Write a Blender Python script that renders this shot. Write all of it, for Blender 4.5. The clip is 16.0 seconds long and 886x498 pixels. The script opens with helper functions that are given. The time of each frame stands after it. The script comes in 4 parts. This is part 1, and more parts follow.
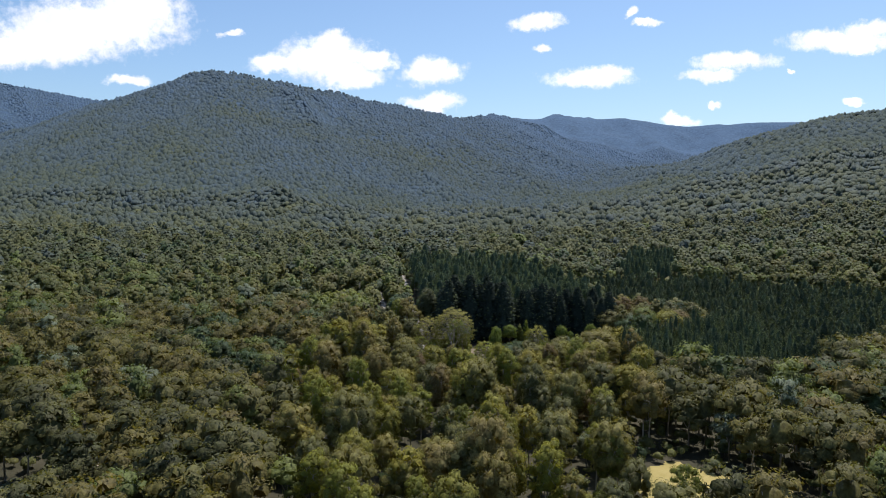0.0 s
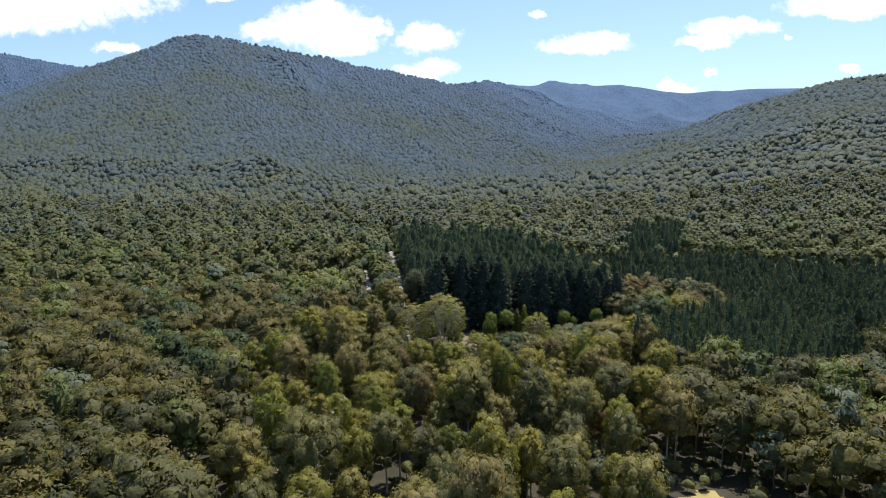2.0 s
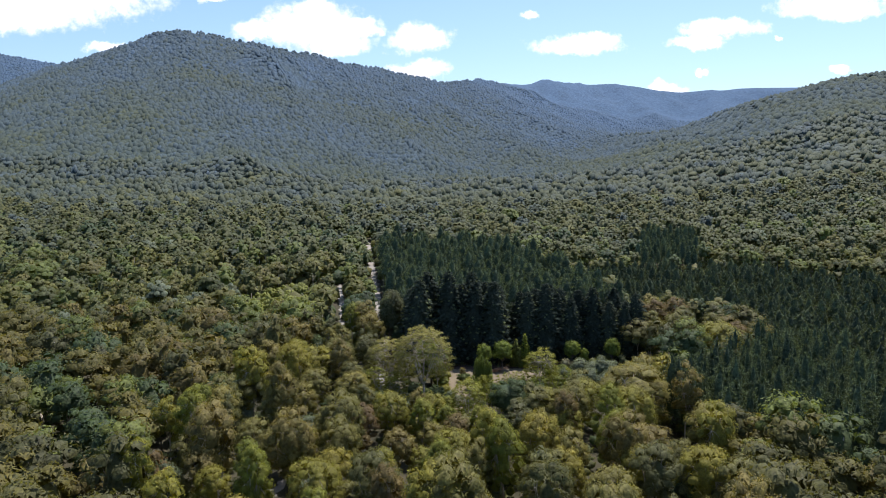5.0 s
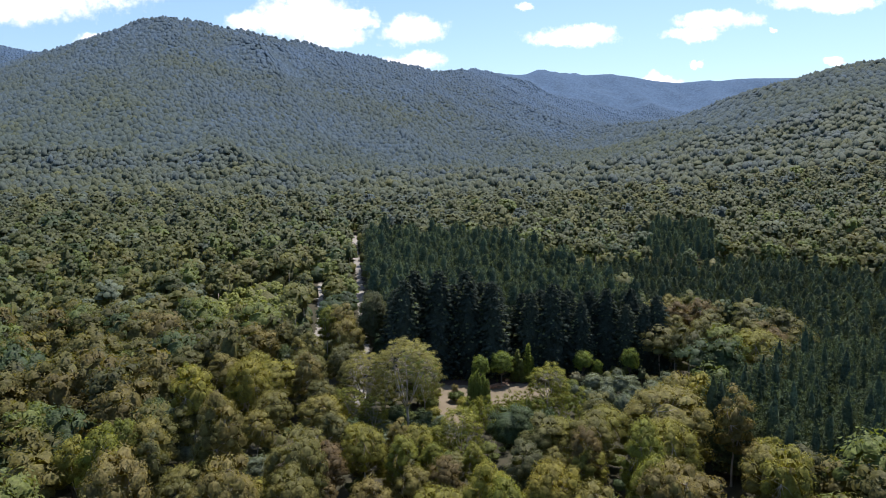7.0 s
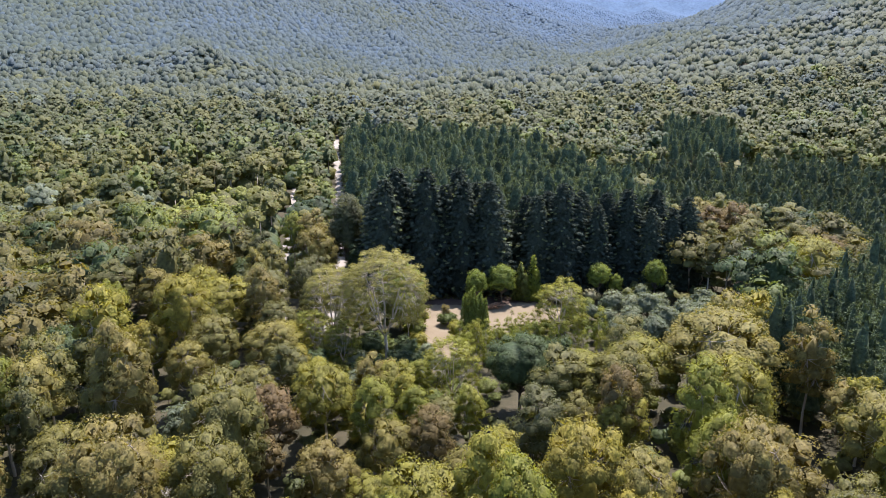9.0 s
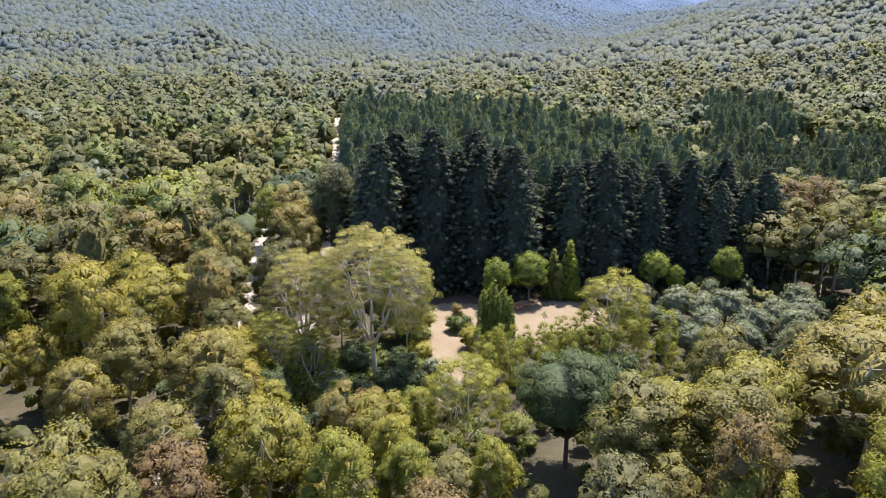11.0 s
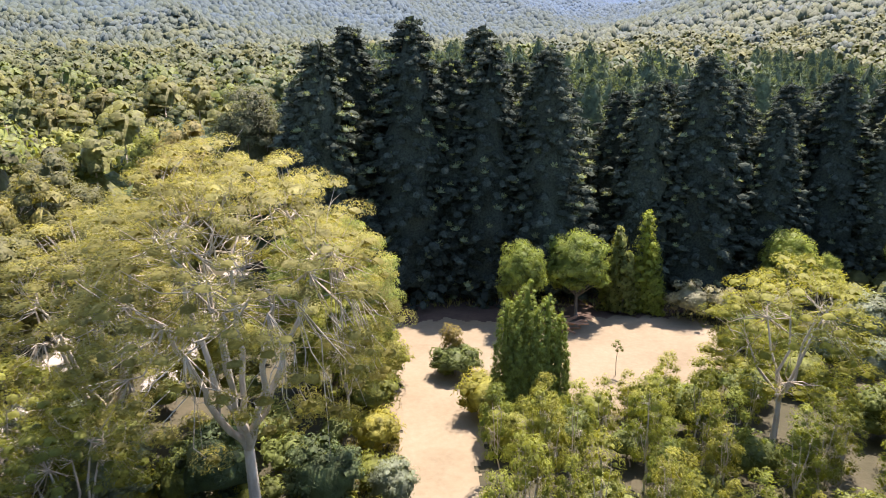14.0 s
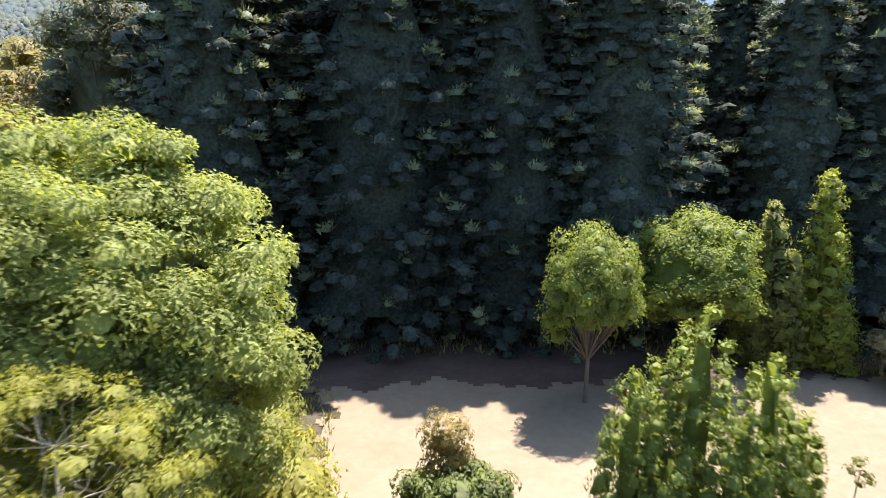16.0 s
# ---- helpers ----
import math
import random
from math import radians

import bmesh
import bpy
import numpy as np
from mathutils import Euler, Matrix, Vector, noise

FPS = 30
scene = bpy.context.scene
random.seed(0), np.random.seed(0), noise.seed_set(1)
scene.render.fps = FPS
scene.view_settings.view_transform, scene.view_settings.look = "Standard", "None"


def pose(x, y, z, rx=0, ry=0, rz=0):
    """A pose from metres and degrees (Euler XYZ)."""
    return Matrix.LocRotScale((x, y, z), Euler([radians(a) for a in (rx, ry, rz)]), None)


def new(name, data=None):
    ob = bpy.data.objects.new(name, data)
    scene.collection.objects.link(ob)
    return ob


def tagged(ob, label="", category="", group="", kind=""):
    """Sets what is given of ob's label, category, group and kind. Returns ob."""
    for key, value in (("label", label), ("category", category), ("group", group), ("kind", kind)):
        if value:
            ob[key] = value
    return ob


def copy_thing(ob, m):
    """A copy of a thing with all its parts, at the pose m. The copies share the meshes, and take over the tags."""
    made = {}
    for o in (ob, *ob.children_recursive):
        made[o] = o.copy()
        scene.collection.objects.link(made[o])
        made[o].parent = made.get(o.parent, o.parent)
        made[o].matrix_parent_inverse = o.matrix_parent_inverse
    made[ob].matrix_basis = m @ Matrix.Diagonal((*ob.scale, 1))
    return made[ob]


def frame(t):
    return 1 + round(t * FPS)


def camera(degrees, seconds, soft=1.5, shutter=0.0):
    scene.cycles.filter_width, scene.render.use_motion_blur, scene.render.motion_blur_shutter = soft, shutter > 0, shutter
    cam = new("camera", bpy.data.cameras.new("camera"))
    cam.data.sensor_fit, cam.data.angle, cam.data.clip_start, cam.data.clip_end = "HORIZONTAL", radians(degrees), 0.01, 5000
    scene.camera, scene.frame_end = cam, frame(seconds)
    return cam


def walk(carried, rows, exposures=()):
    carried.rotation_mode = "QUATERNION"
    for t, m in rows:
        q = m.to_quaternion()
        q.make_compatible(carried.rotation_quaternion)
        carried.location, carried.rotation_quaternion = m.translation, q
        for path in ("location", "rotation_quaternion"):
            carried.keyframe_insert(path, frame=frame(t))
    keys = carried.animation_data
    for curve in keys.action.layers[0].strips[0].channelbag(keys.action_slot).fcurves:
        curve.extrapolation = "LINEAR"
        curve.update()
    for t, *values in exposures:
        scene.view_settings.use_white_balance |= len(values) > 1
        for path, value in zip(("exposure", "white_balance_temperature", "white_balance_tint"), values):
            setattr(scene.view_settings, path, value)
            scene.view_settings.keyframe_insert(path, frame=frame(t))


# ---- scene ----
cam = camera(64.8, 16.0, soft=0.97, shutter=0.2)
METRES, EYE, TILT, LEAN, TURN = 250.0, 60.0, -4.3, 0.0, 0.0
ROWS = [
    (0.0, 0.0, 0.0, 0.0, 0.0, 0.0, -0.0),
    (0.5, 0.0023, 0.0304, 0.0028, -0.09, -1.22, 0.07),
    (1.0, 0.0044, 0.0608, 0.0059, -0.21, -1.99, 0.12),
    (1.5, 0.0068, 0.0909, 0.0087, -0.31, -2.42, 0.15),
    (2.0, 0.0094, 0.1216, 0.0106, -0.43, -2.54, 0.22),
    (2.5, 0.0118, 0.152, 0.0121, -0.52, -2.54, 0.25),
    (3.0, 0.0138, 0.1822, 0.0144, -0.61, -2.55, 0.21),
    (3.5, 0.0158, 0.2121, 0.0171, -0.72, -2.54, 0.13),
    (4.0, 0.0179, 0.2422, 0.0192, -0.83, -2.52, 0.12),
    (4.5, 0.0203, 0.2727, 0.0209, -0.94, -2.52, 0.19),
    (5.0, 0.0227, 0.3027, 0.0226, -1.04, -2.52, 0.28),
    (7.5, 0.0329, 0.4548, 0.0149, -1.58, -3.65, 0.36),
    (8.0, 0.0349, 0.4853, 0.0083, -1.72, -4.74, 0.41),
    (8.5, 0.0369, 0.5163, 0.0013, -1.86, -7.6, 0.52),
    (9.0, 0.0384, 0.5475, -0.0056, -2.01, -10.16, 0.48),
    (11.5, 0.0437, 0.7035, -0.0417, -0.95, -10.77, 0.34),
    (12.0, 0.0448, 0.7339, -0.0489, -1.09, -10.76, 0.31),
    (12.5, 0.0461, 0.7647, -0.0566, -1.22, -10.75, 0.34),
    (13.0, 0.0475, 0.796, -0.0642, -1.33, -10.77, 0.38),
    (13.5, 0.0487, 0.8276, -0.0716, -1.42, -10.75, 0.37),
    (14.0, 0.0497, 0.8593, -0.0787, -1.5, -10.76, 0.33),
    (14.5, 0.0507, 0.8905, -0.0855, -1.55, -10.78, 0.31),
    (15.0, 0.0516, 0.9219, -0.0926, -1.63, -10.59, 0.21),
    (15.5, 0.0529, 0.9526, -0.1, -1.62, -10.57, 0.08),
    (16.0, 0.0547, 0.9829, -0.1076, -1.59, -8.93, 0.04),
]
walk(cam, [(t, pose(0, 0, EYE, TILT, LEAN, TURN) @ pose(METRES * x, METRES * y, METRES * z, 90 + pitch, roll, yaw)) for t, x, y, z, yaw, pitch, roll in ROWS],
     exposures=[(0.0, 0.0, 6150, 14), (1.0, 0.26, 6180, 15), (2.0, 0.31, 6200, 16), (5.0, 0.34, 6200, 16), (7.5, 0.3, 6200, 16), (8.0, 0.34, 6150, 16), (8.5, 0.93, 6100, 18), (9.0, 1.21, 6250, 22), (11.5, 1.4, 6600, 22), (13.5, 1.6, 6900, 24), (14.5, 1.82, 6900, 24), (15.0, 1.92, 6850, 25), (15.5, 2.15, 6750, 26), (16.0, 1.97, 6600, 22)])

# ---- daylight: high summer sun behind the pines, blue sky with fair-weather clouds ----
SUN_ELEVATION, SUN_AZIMUTH = 64.0, 30.0
sun = new("sun", bpy.data.lights.new("sun", "SUN"))
sun.data.energy, sun.data.angle, sun.data.color = 5.0, radians(0.53), (1.0, 0.955, 0.88)
sun.matrix_world = pose(0, 0, 200, SUN_ELEVATION - 90, 0, -SUN_AZIMUTH)

# clouds as soft ellipses: across, up (tangents of the angle from straight ahead), half width, half height
CLOUDS_WEST = [(-0.49, 0.240, 0.125, 0.036), (-0.545, 0.215, 0.095, 0.030), (-0.43, 0.262, 0.065, 0.028), (-0.61, 0.205, 0.055, 0.022),
               (-0.44, 0.163, 0.028, 0.007), (-0.296, 0.229, 0.014, 0.005), (-0.68, 0.210, 0.04, 0.02)]
CLOUDS_MID = [(-0.165, 0.193, 0.070, 0.028), (-0.130, 0.170, 0.048, 0.017), (-0.235, 0.186, 0.038, 0.013), (-0.098, 0.190, 0.030, 0.013),
              (-0.160, 0.212, 0.032, 0.018), (-0.016, 0.176, 0.043, 0.019), (-0.014, 0.133, 0.038, 0.011)]
CLOUDS_EAST = [(0.208, 0.166, 0.060, 0.014), (0.235, 0.174, 0.035, 0.010), (0.131, 0.243, 0.032, 0.011), (0.139, 0.208, 0.017, 0.006),
               (0.267, 0.258, 0.012, 0.007), (0.288, 0.241, 0.018, 0.006), (0.411, 0.189, 0.056, 0.012), (0.372, 0.171, 0.038, 0.009),
               (0.555, 0.217, 0.078, 0.014), (0.600, 0.233, 0.045, 0.013), (0.585, 0.208, 0.024, 0.010), (0.581, 0.132, 0.016, 0.005),
               (0.330, 0.109, 0.026, 0.008), (0.386, 0.128, 0.010, 0.005), (0.490, 0.178, 0.008, 0.004)]


def make_world():
    w = bpy.data.worlds.new("sky")
    w.use_nodes = True
    scene.world = w
    nt = w.node_tree
    nt.nodes.clear()
    N, L = nt.nodes.new, nt.links.new

    def vm(op, a, b=None):
        n = N("ShaderNodeVectorMath")
        n.operation = op
        for i, s in enumerate((a, b)):
            if s is None:
                continue
            if isinstance(s, tuple):
                n.inputs[i].default_value = s
            else:
                L(s, n.inputs[i])
        return n.outputs["Value"] if op == "LENGTH" else n.outputs[0]

    def mt(op, a, b=0.0, c=0.0):
        n = N("ShaderNodeMath")
        n.operation = op
        for i, s in enumerate((a, b, c)):
            if isinstance(s, (int, float)):
                n.inputs[i].default_value = s
            else:
                L(s, n.inputs[i])
        return n.outputs[0]

    co = N("ShaderNodeTexCoord").outputs["Generated"]
    sep = N("ShaderNodeSeparateXYZ")
    L(co, sep.inputs[0])
    ahead = mt("MAXIMUM", sep.outputs[1], 0.02)
    comb = N("ShaderNodeCombineXYZ")
    L(mt("DIVIDE", sep.outputs[0], ahead), comb.inputs[0])
    L(mt("DIVIDE", sep.outputs[2], ahead), comb.inputs[1])
    flat = comb.outputs[0]

    def fbm(scale, detail, rough):
        n = N("ShaderNodeTexNoise")
        n.inputs["Scale"].default_value, n.inputs["Detail"].default_value, n.inputs["Roughness"].default_value = scale, detail, rough
        L(flat, n.inputs["Vector"])
        return n.outputs
    warp = vm("MULTIPLY", vm("SUBTRACT", fbm(26, 5, 0.6)["Color"], (0.5, 0.5, 0.5)), (0.055, 0.035, 0.0))
    p = vm("ADD", flat, warp)
    near = None
    for cx, cy, rx, ry in CLOUDS_WEST + CLOUDS_MID + CLOUDS_EAST:
        d = vm("LENGTH", vm("MULTIPLY", vm("SUBTRACT", p, (cx, cy, 0)), (1 / rx, 1 / ry, 0)))
        near = d if near is None else mt("MINIMUM", near, d)
    ragged = mt("ADD", near, mt("MULTIPLY", mt("SUBTRACT", fbm(70, 6, 0.65)["Fac"], 0.5), 1.1))
    mask = N("ShaderNodeMapRange")
    mask.interpolation_type = "SMOOTHSTEP"
    mask.inputs["From Min"].default_value, mask.inputs["From Max"].default_value = 1.30, 0.55
    L(ragged, mask.inputs["Value"])
    sky = N("ShaderNodeTexSky")
    sky.sky_type, sky.sun_disc = "NISHITA", False
    sky.sun_elevation, sky.sun_rotation = radians(SUN_ELEVATION), radians(SUN_AZIMUTH)
    sky.altitude, sky.air_density, sky.dust_density, sky.ozone_density = 400, 1.0, 1.4, 1.0
    shade = N("ShaderNodeMapRange")
    shade.inputs["To Min"].default_value, shade.inputs["To Max"].default_value = 6.5, 11.0
    L(fbm(34, 4, 0.5)["Fac"], shade.inputs["Value"])
    white = N("ShaderNodeCombineXYZ")
    for i, k in enumerate((1.0, 1.0, 1.0)):
        L(shade.outputs[0], white.inputs[i])
    mix = N("ShaderNodeMix")
    mix.data_type = "RGBA"
    L(mt("MULTIPLY", mask.outputs[0], 0.95), mix.inputs[0])
    L(vm("MULTIPLY", sky.outputs[0], (0.86, 0.98, 1.03)), mix.inputs[6])
    L(white.outputs[0], mix.inputs[7])
    bg = N("ShaderNodeBackground")
    bg.inputs["Strength"].default_value = SKY
    L(mix.outputs[2], bg.inputs["Color"])
    L(bg.outputs[0], N("ShaderNodeOutputWorld").inputs["Surface"])


SKY = 0.133
make_world()


# ---- materials ----
def node_material(name):
    m = bpy.data.materials.new(name)
    m.use_nodes = True
    nt = m.node_tree
    nt.nodes.clear()
    out = nt.nodes.new("ShaderNodeOutputMaterial")
    return m, nt, nt.nodes.new, nt.links.new, out


def ramp(nt, stops):
    n = nt.nodes.new("ShaderNodeValToRGB")
    e = n.color_ramp.elements
    while len(e) < len(stops):
        e.new(0.5)
    for i, c in enumerate(stops):
        e[i].position, e[i].color = i / (len(stops) - 1), (*c, 1)
    return n


def foliage(name, stops, joined, clear=0.32, rough=0.6, patch=0.35, gloss=0.18, spread=0.2, relief=1.6, grainy=0.38):
    """Leaves: one hue for each plant, a lightness for each spray, drier patches, fine leafy relief."""
    m, nt, N, L, out = node_material(name)
    if joined:
        src = N("ShaderNodeAttribute")
        src.attribute_name = "tint"
        pick = src.outputs["Fac"]
    else:
        pick = N("ShaderNodeObjectInfo").outputs["Random"]
    geo = N("ShaderNodeNewGeometry")
    no, fine = N("ShaderNodeTexNoise"), N("ShaderNodeTexNoise")
    for n, sc, de in ((no, patch, 3), (fine, relief, 4)):
        n.inputs["Scale"].default_value, n.inputs["Detail"].default_value = sc, de
        L(geo.outputs["Position"], n.inputs["Vector"])
    add = N("ShaderNodeMath")
    add.operation = "MULTIPLY_ADD"
    L(no.outputs["Fac"], add.inputs[0])
    add.inputs[1].default_value = 0.6
    sub = N("ShaderNodeMath")
    sub.operation = "SUBTRACT"
    L(pick, sub.inputs[0])
    sub.inputs[1].default_value = 0.3
    L(sub.outputs[0], add.inputs[2])
    r = ramp(nt, stops)
    L(add.outputs[0], r.inputs["Fac"])
    lit = N("ShaderNodeMapRange")
    lit.inputs["To Min"].default_value, lit.inputs["To Max"].default_value = 1 - spread, 1 + spread
    L(geo.outputs["Random Per Island"], lit.inputs["Value"])
    grain = N("ShaderNodeMapRange")
    grain.inputs["From Min"].default_value, grain.inputs["From Max"].default_value = 0.3, 0.7
    grain.inputs["To Min"].default_value, grain.inputs["To Max"].default_value = 1 - grainy, 1 + grainy
    L(fine.outputs["Fac"], grain.inputs["Value"])
    both_ = N("ShaderNodeMath")
    both_.operation = "MULTIPLY"
    L(lit.outputs[0], both_.inputs[0])
    L(grain.outputs[0], both_.inputs[1])
    hsv = N("ShaderNodeHueSaturation")
    L(r.outputs["Color"], hsv.inputs["Color"])
    L(both_.outputs[0], hsv.inputs["Value"])
    bump = N("ShaderNodeBump")
    bump.inputs["Strength"].default_value, bump.inputs["Distance"].default_value = 0.45, min(0.9 / relief, 0.7) if relief > 0.2 else 2.0
    L(fine.outputs["Fac"], bump.inputs["Height"])
    b = N("ShaderNodeBsdfPrincipled")
    b.inputs["Roughness"].default_value = rough
    b.inputs["Specular IOR Level"].default_value = gloss
    L(hsv.outputs[0], b.inputs["Base Color"])
    L(bump.outputs[0], b.inputs["Normal"])
    tr = N("ShaderNodeBsdfTranslucent")
    warm = N("ShaderNodeMix")
    warm.data_type, warm.blend_type = "RGBA", "MULTIPLY"
    warm.inputs[0].default_value = 1.0
    L(hsv.outputs[0], warm.inputs[6])
    warm.inputs[7].default_value = (1.75, 1.7, 0.72, 1)
    L(warm.outputs[2], tr.inputs["Color"])
    mx = N("ShaderNodeMixShader")
    mx.inputs[0].default_value = clear
    L(b.outputs[0], mx.inputs[1])
    L(tr.outputs[0], mx.inputs[2])
    L(mx.outputs[0], out.inputs["Surface"])
    return m


def surface(name, stops, scale, fine, bump=0.3, rough=0.9, stretch=(1, 1, 1)):
    """Mineral or bark surface: broad stains and fine grain in metres, with a little relief."""
    m, nt, N, L, out = node_material(name)
    geo = N("ShaderNodeNewGeometry")
    mp = N("ShaderNodeMapping")
    mp.inputs["Scale"].default_value = stretch
    L(geo.outputs["Position"], mp.inputs["Vector"])
    a, c = N("ShaderNodeTexNoise"), N("ShaderNodeTexNoise")
    for n, s, d in ((a, scale, 5), (c, fine, 6)):
        n.inputs["Scale"].default_value, n.inputs["Detail"].default_value, n.inputs["Roughness"].default_value = s, d, 0.62
        L(mp.outputs[0], n.inputs["Vector"])
    mixf = N("ShaderNodeMath")
    mixf.operation = "MULTIPLY_ADD"
    L(c.outputs["Fac"], mixf.inputs[0])
    mixf.inputs[1].default_value = 0.7
    half = N("ShaderNodeMath")
    half.operation = "MULTIPLY_ADD"
    L(a.outputs["Fac"], half.inputs[0])
    half.inputs[1].default_value, half.inputs[2].default_value = 1.3, -0.5
    L(half.outputs[0], mixf.inputs[2])
    r = ramp(nt, stops)
    L(mixf.outputs[0], r.inputs["Fac"])
    b = N("ShaderNodeBsdfPrincipled")
    b.inputs["Roughness"].default_value = rough
    b.inputs["Specular IOR Level"].default_value = 0.2
    L(r.outputs["Color"], b.inputs["Base Color"])
    bm = N("ShaderNodeBump")
    bm.inputs["Strength"].default_value, bm.inputs["Distance"].default_value = bump, 0.08
    L(c.outputs["Fac"], bm.inputs["Height"])
    L(bm.outputs[0], b.inputs["Normal"])
    L(b.outputs[0], out.inputs["Surface"])
    return m


OLIVE = [(0.087, 0.090, 0.037), (0.118, 0.116, 0.041), (0.149, 0.139, 0.042), (0.178, 0.157, 0.043), (0.168, 0.137, 0.047)]
GOLDEN = [(0.168, 0.162, 0.034), (0.198, 0.182, 0.032), (0.205, 0.174, 0.036)]
BRIGHT = [(0.135, 0.170, 0.028), (0.185, 0.215, 0.034)]
YOUNG = [(0.120, 0.136, 0.030), (0.176, 0.184, 0.034), (0.205, 0.192, 0.036)]
GREEN = [(0.092, 0.116, 0.034), (0.118, 0.142, 0.038), (0.138, 0.156, 0.042)]
SILVER = [(0.112, 0.136, 0.086), (0.156, 0.178, 0.112)]
DEEP = [(0.044, 0.066, 0.030), (0.064, 0.090, 0.036), (0.082, 0.104, 0.040)]
RUST = [(0.135, 0.094, 0.042), (0.145, 0.112, 0.042)]
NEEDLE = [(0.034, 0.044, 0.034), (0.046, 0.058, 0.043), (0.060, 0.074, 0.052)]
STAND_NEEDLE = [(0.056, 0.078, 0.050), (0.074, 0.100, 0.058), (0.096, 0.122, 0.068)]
# olive to blue: distance haze painted into the leaf colours
HAZED_UPLAND = [(0.104, 0.106, 0.040), (0.086, 0.095, 0.048), (0.072, 0.088, 0.064), (0.065, 0.087, 0.086), (0.067, 0.097, 0.120), (0.071, 0.110, 0.156), (0.078, 0.124, 0.186), (0.086, 0.138, 0.212)]

M_OLIVE, M_GOLD, M_BRIGHT = foliage("gum_leaves", OLIVE, False), foliage("golden_gum_leaves", GOLDEN, False), foliage("fresh_leaves", BRIGHT, False, 0.38)
M_SILVER, M_DEEP, M_RUST = foliage("silver_wattle_leaves", SILVER, False), foliage("dark_leaves", DEEP, False, 0.25), foliage("rusty_leaves", RUST, False)
M_YOUNG, M_GREEN = foliage("young_gum_leaves", YOUNG, False, 0.4), foliage("green_leaves", GREEN, False, 0.35)
M_GIANT = foliage("giant_gum_leaves", [(0.160, 0.160, 0.060), (0.192, 0.186, 0.066), (0.222, 0.204, 0.066)], False, 0.42, 0.55, 0.3, 0.15, 0.2, 0.8, 0.4)
M_FRONT = foliage("leaves_before_pines", [(0.140, 0.180, 0.040), (0.185, 0.225, 0.048)], False, 0.42)
M_CORNER = foliage("corner_tree_leaves", [(0.085, 0.092, 0.045), (0.115, 0.116, 0.055)], False, 0.3)
M_SAPLING = foliage("sapling_leaves", [(0.112, 0.140, 0.030), (0.168, 0.188, 0.034), (0.190, 0.188, 0.036)], False, 0.42)
M_STRAWY = foliage("straw_green_leaves", [(0.180, 0.150, 0.050), (0.205, 0.165, 0.060)], False, 0.4)
M_PALE = foliage("pale_shrub_leaves", [(0.170, 0.165, 0.095), (0.220, 0.205, 0.125)], False, 0.3)
M_LEAFY = foliage("broad_tree_leaves", [(0.195, 0.228, 0.068), (0.245, 0.272, 0.082)], False, 0.42, 0.6, 0.5, 0.12, 0.22, 1.6, 0.25)
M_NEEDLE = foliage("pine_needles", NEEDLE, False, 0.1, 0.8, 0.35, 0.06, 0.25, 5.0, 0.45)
# paler bough ends: new growth, with sunlight on the tips painted in
TIP = [(0.135, 0.165, 0.095), (0.175, 0.205, 0.115)]
M_TIP = foliage("sunlit_young_needles", TIP, False, 0.35, 0.6, 0.35, 0.15, 0.25)
J_TIP = foliage("plantation_needle_tips", [(0.085, 0.112, 0.062), (0.115, 0.142, 0.075)], True, 0.3, 0.6, 0.35, 0.15, 0.25)
J_YOUNGPINE = foliage("young_plantation_needles", [(0.052, 0.070, 0.042), (0.072, 0.092, 0.052), (0.092, 0.112, 0.058)], True, 0.25, 0.7, 0.35, 0.1, 0.2)
J_OLIVE, J_NEEDLE = foliage("forest_leaves", [(0.70 * r, 0.80 * g, 0.80 * b) for r, g, b in OLIVE], True), foliage("plantation_needles", STAND_NEEDLE, True, 0.15, 0.8, 0.35, 0.06)
J_NEAR = foliage("valley_leaves", [tuple(0.76 * k for k in c) for c in OLIVE], True)
J_GREEN, J_SILVER, J_DEEP = foliage("forest_green_leaves", GREEN, True), foliage("forest_silver_leaves", SILVER, True), foliage("forest_dark_leaves", DEEP, True)
J_FRESH = foliage("scrub_leaves", [(0.150, 0.170, 0.040), (0.190, 0.200, 0.045)], True)
J_HAZED_UPLAND = foliage("hazed_upland_leaves", HAZED_UPLAND, True, 0.18, 0.75, 0.02, 0.15, 0.08, 0.8, 0.25)
J_HAZED_RANGE = foliage("hazed_range_leaves", HAZED_UPLAND, True, 0.15, 0.85, 0.006, 0.1, 0.05, 0.3, 0.18)
J_HAZED_FLANK = foliage("hazed_mountain_cover", [tuple(0.9 * k for k in c) for c in HAZED_UPLAND], True, 0.0, 0.9, 0.02, 0.05, 0.0, 0.16, 0.3)
M_BARK = surface("pale_gum_bark", [(0.18, 0.135, 0.095), (0.42, 0.36, 0.28), (0.60, 0.54, 0.45)], 1.1, 5.0, 0.4, 0.75, (1, 1, 0.25))
M_GREYBARK = surface("grey_brown_bark", [(0.05, 0.04, 0.03), (0.14, 0.115, 0.09), (0.25, 0.22, 0.18)], 1.5, 9.0, 0.6, 0.9, (1, 1, 0.3))
M_FLOOR = surface("forest_floor", [(0.024, 0.024, 0.013), (0.048, 0.044, 0.024), (0.086, 0.070, 0.046)], 0.12, 1.7, 0.6)
M_SAND = surface("pale_sandy_gravel", [(0.130, 0.099, 0.060), (0.178, 0.142, 0.091), (0.220, 0.182, 0.125)], 0.18, 2.5, 0.25)
# needle litter, darkened further to deepen the shadow band before the pines
M_SHADE_LITTER = surface("shade_darkened_litter", [(0.040, 0.025, 0.018), (0.070, 0.046, 0.033), (0.105, 0.072, 0.052)], 0.4, 3.0, 0.5)
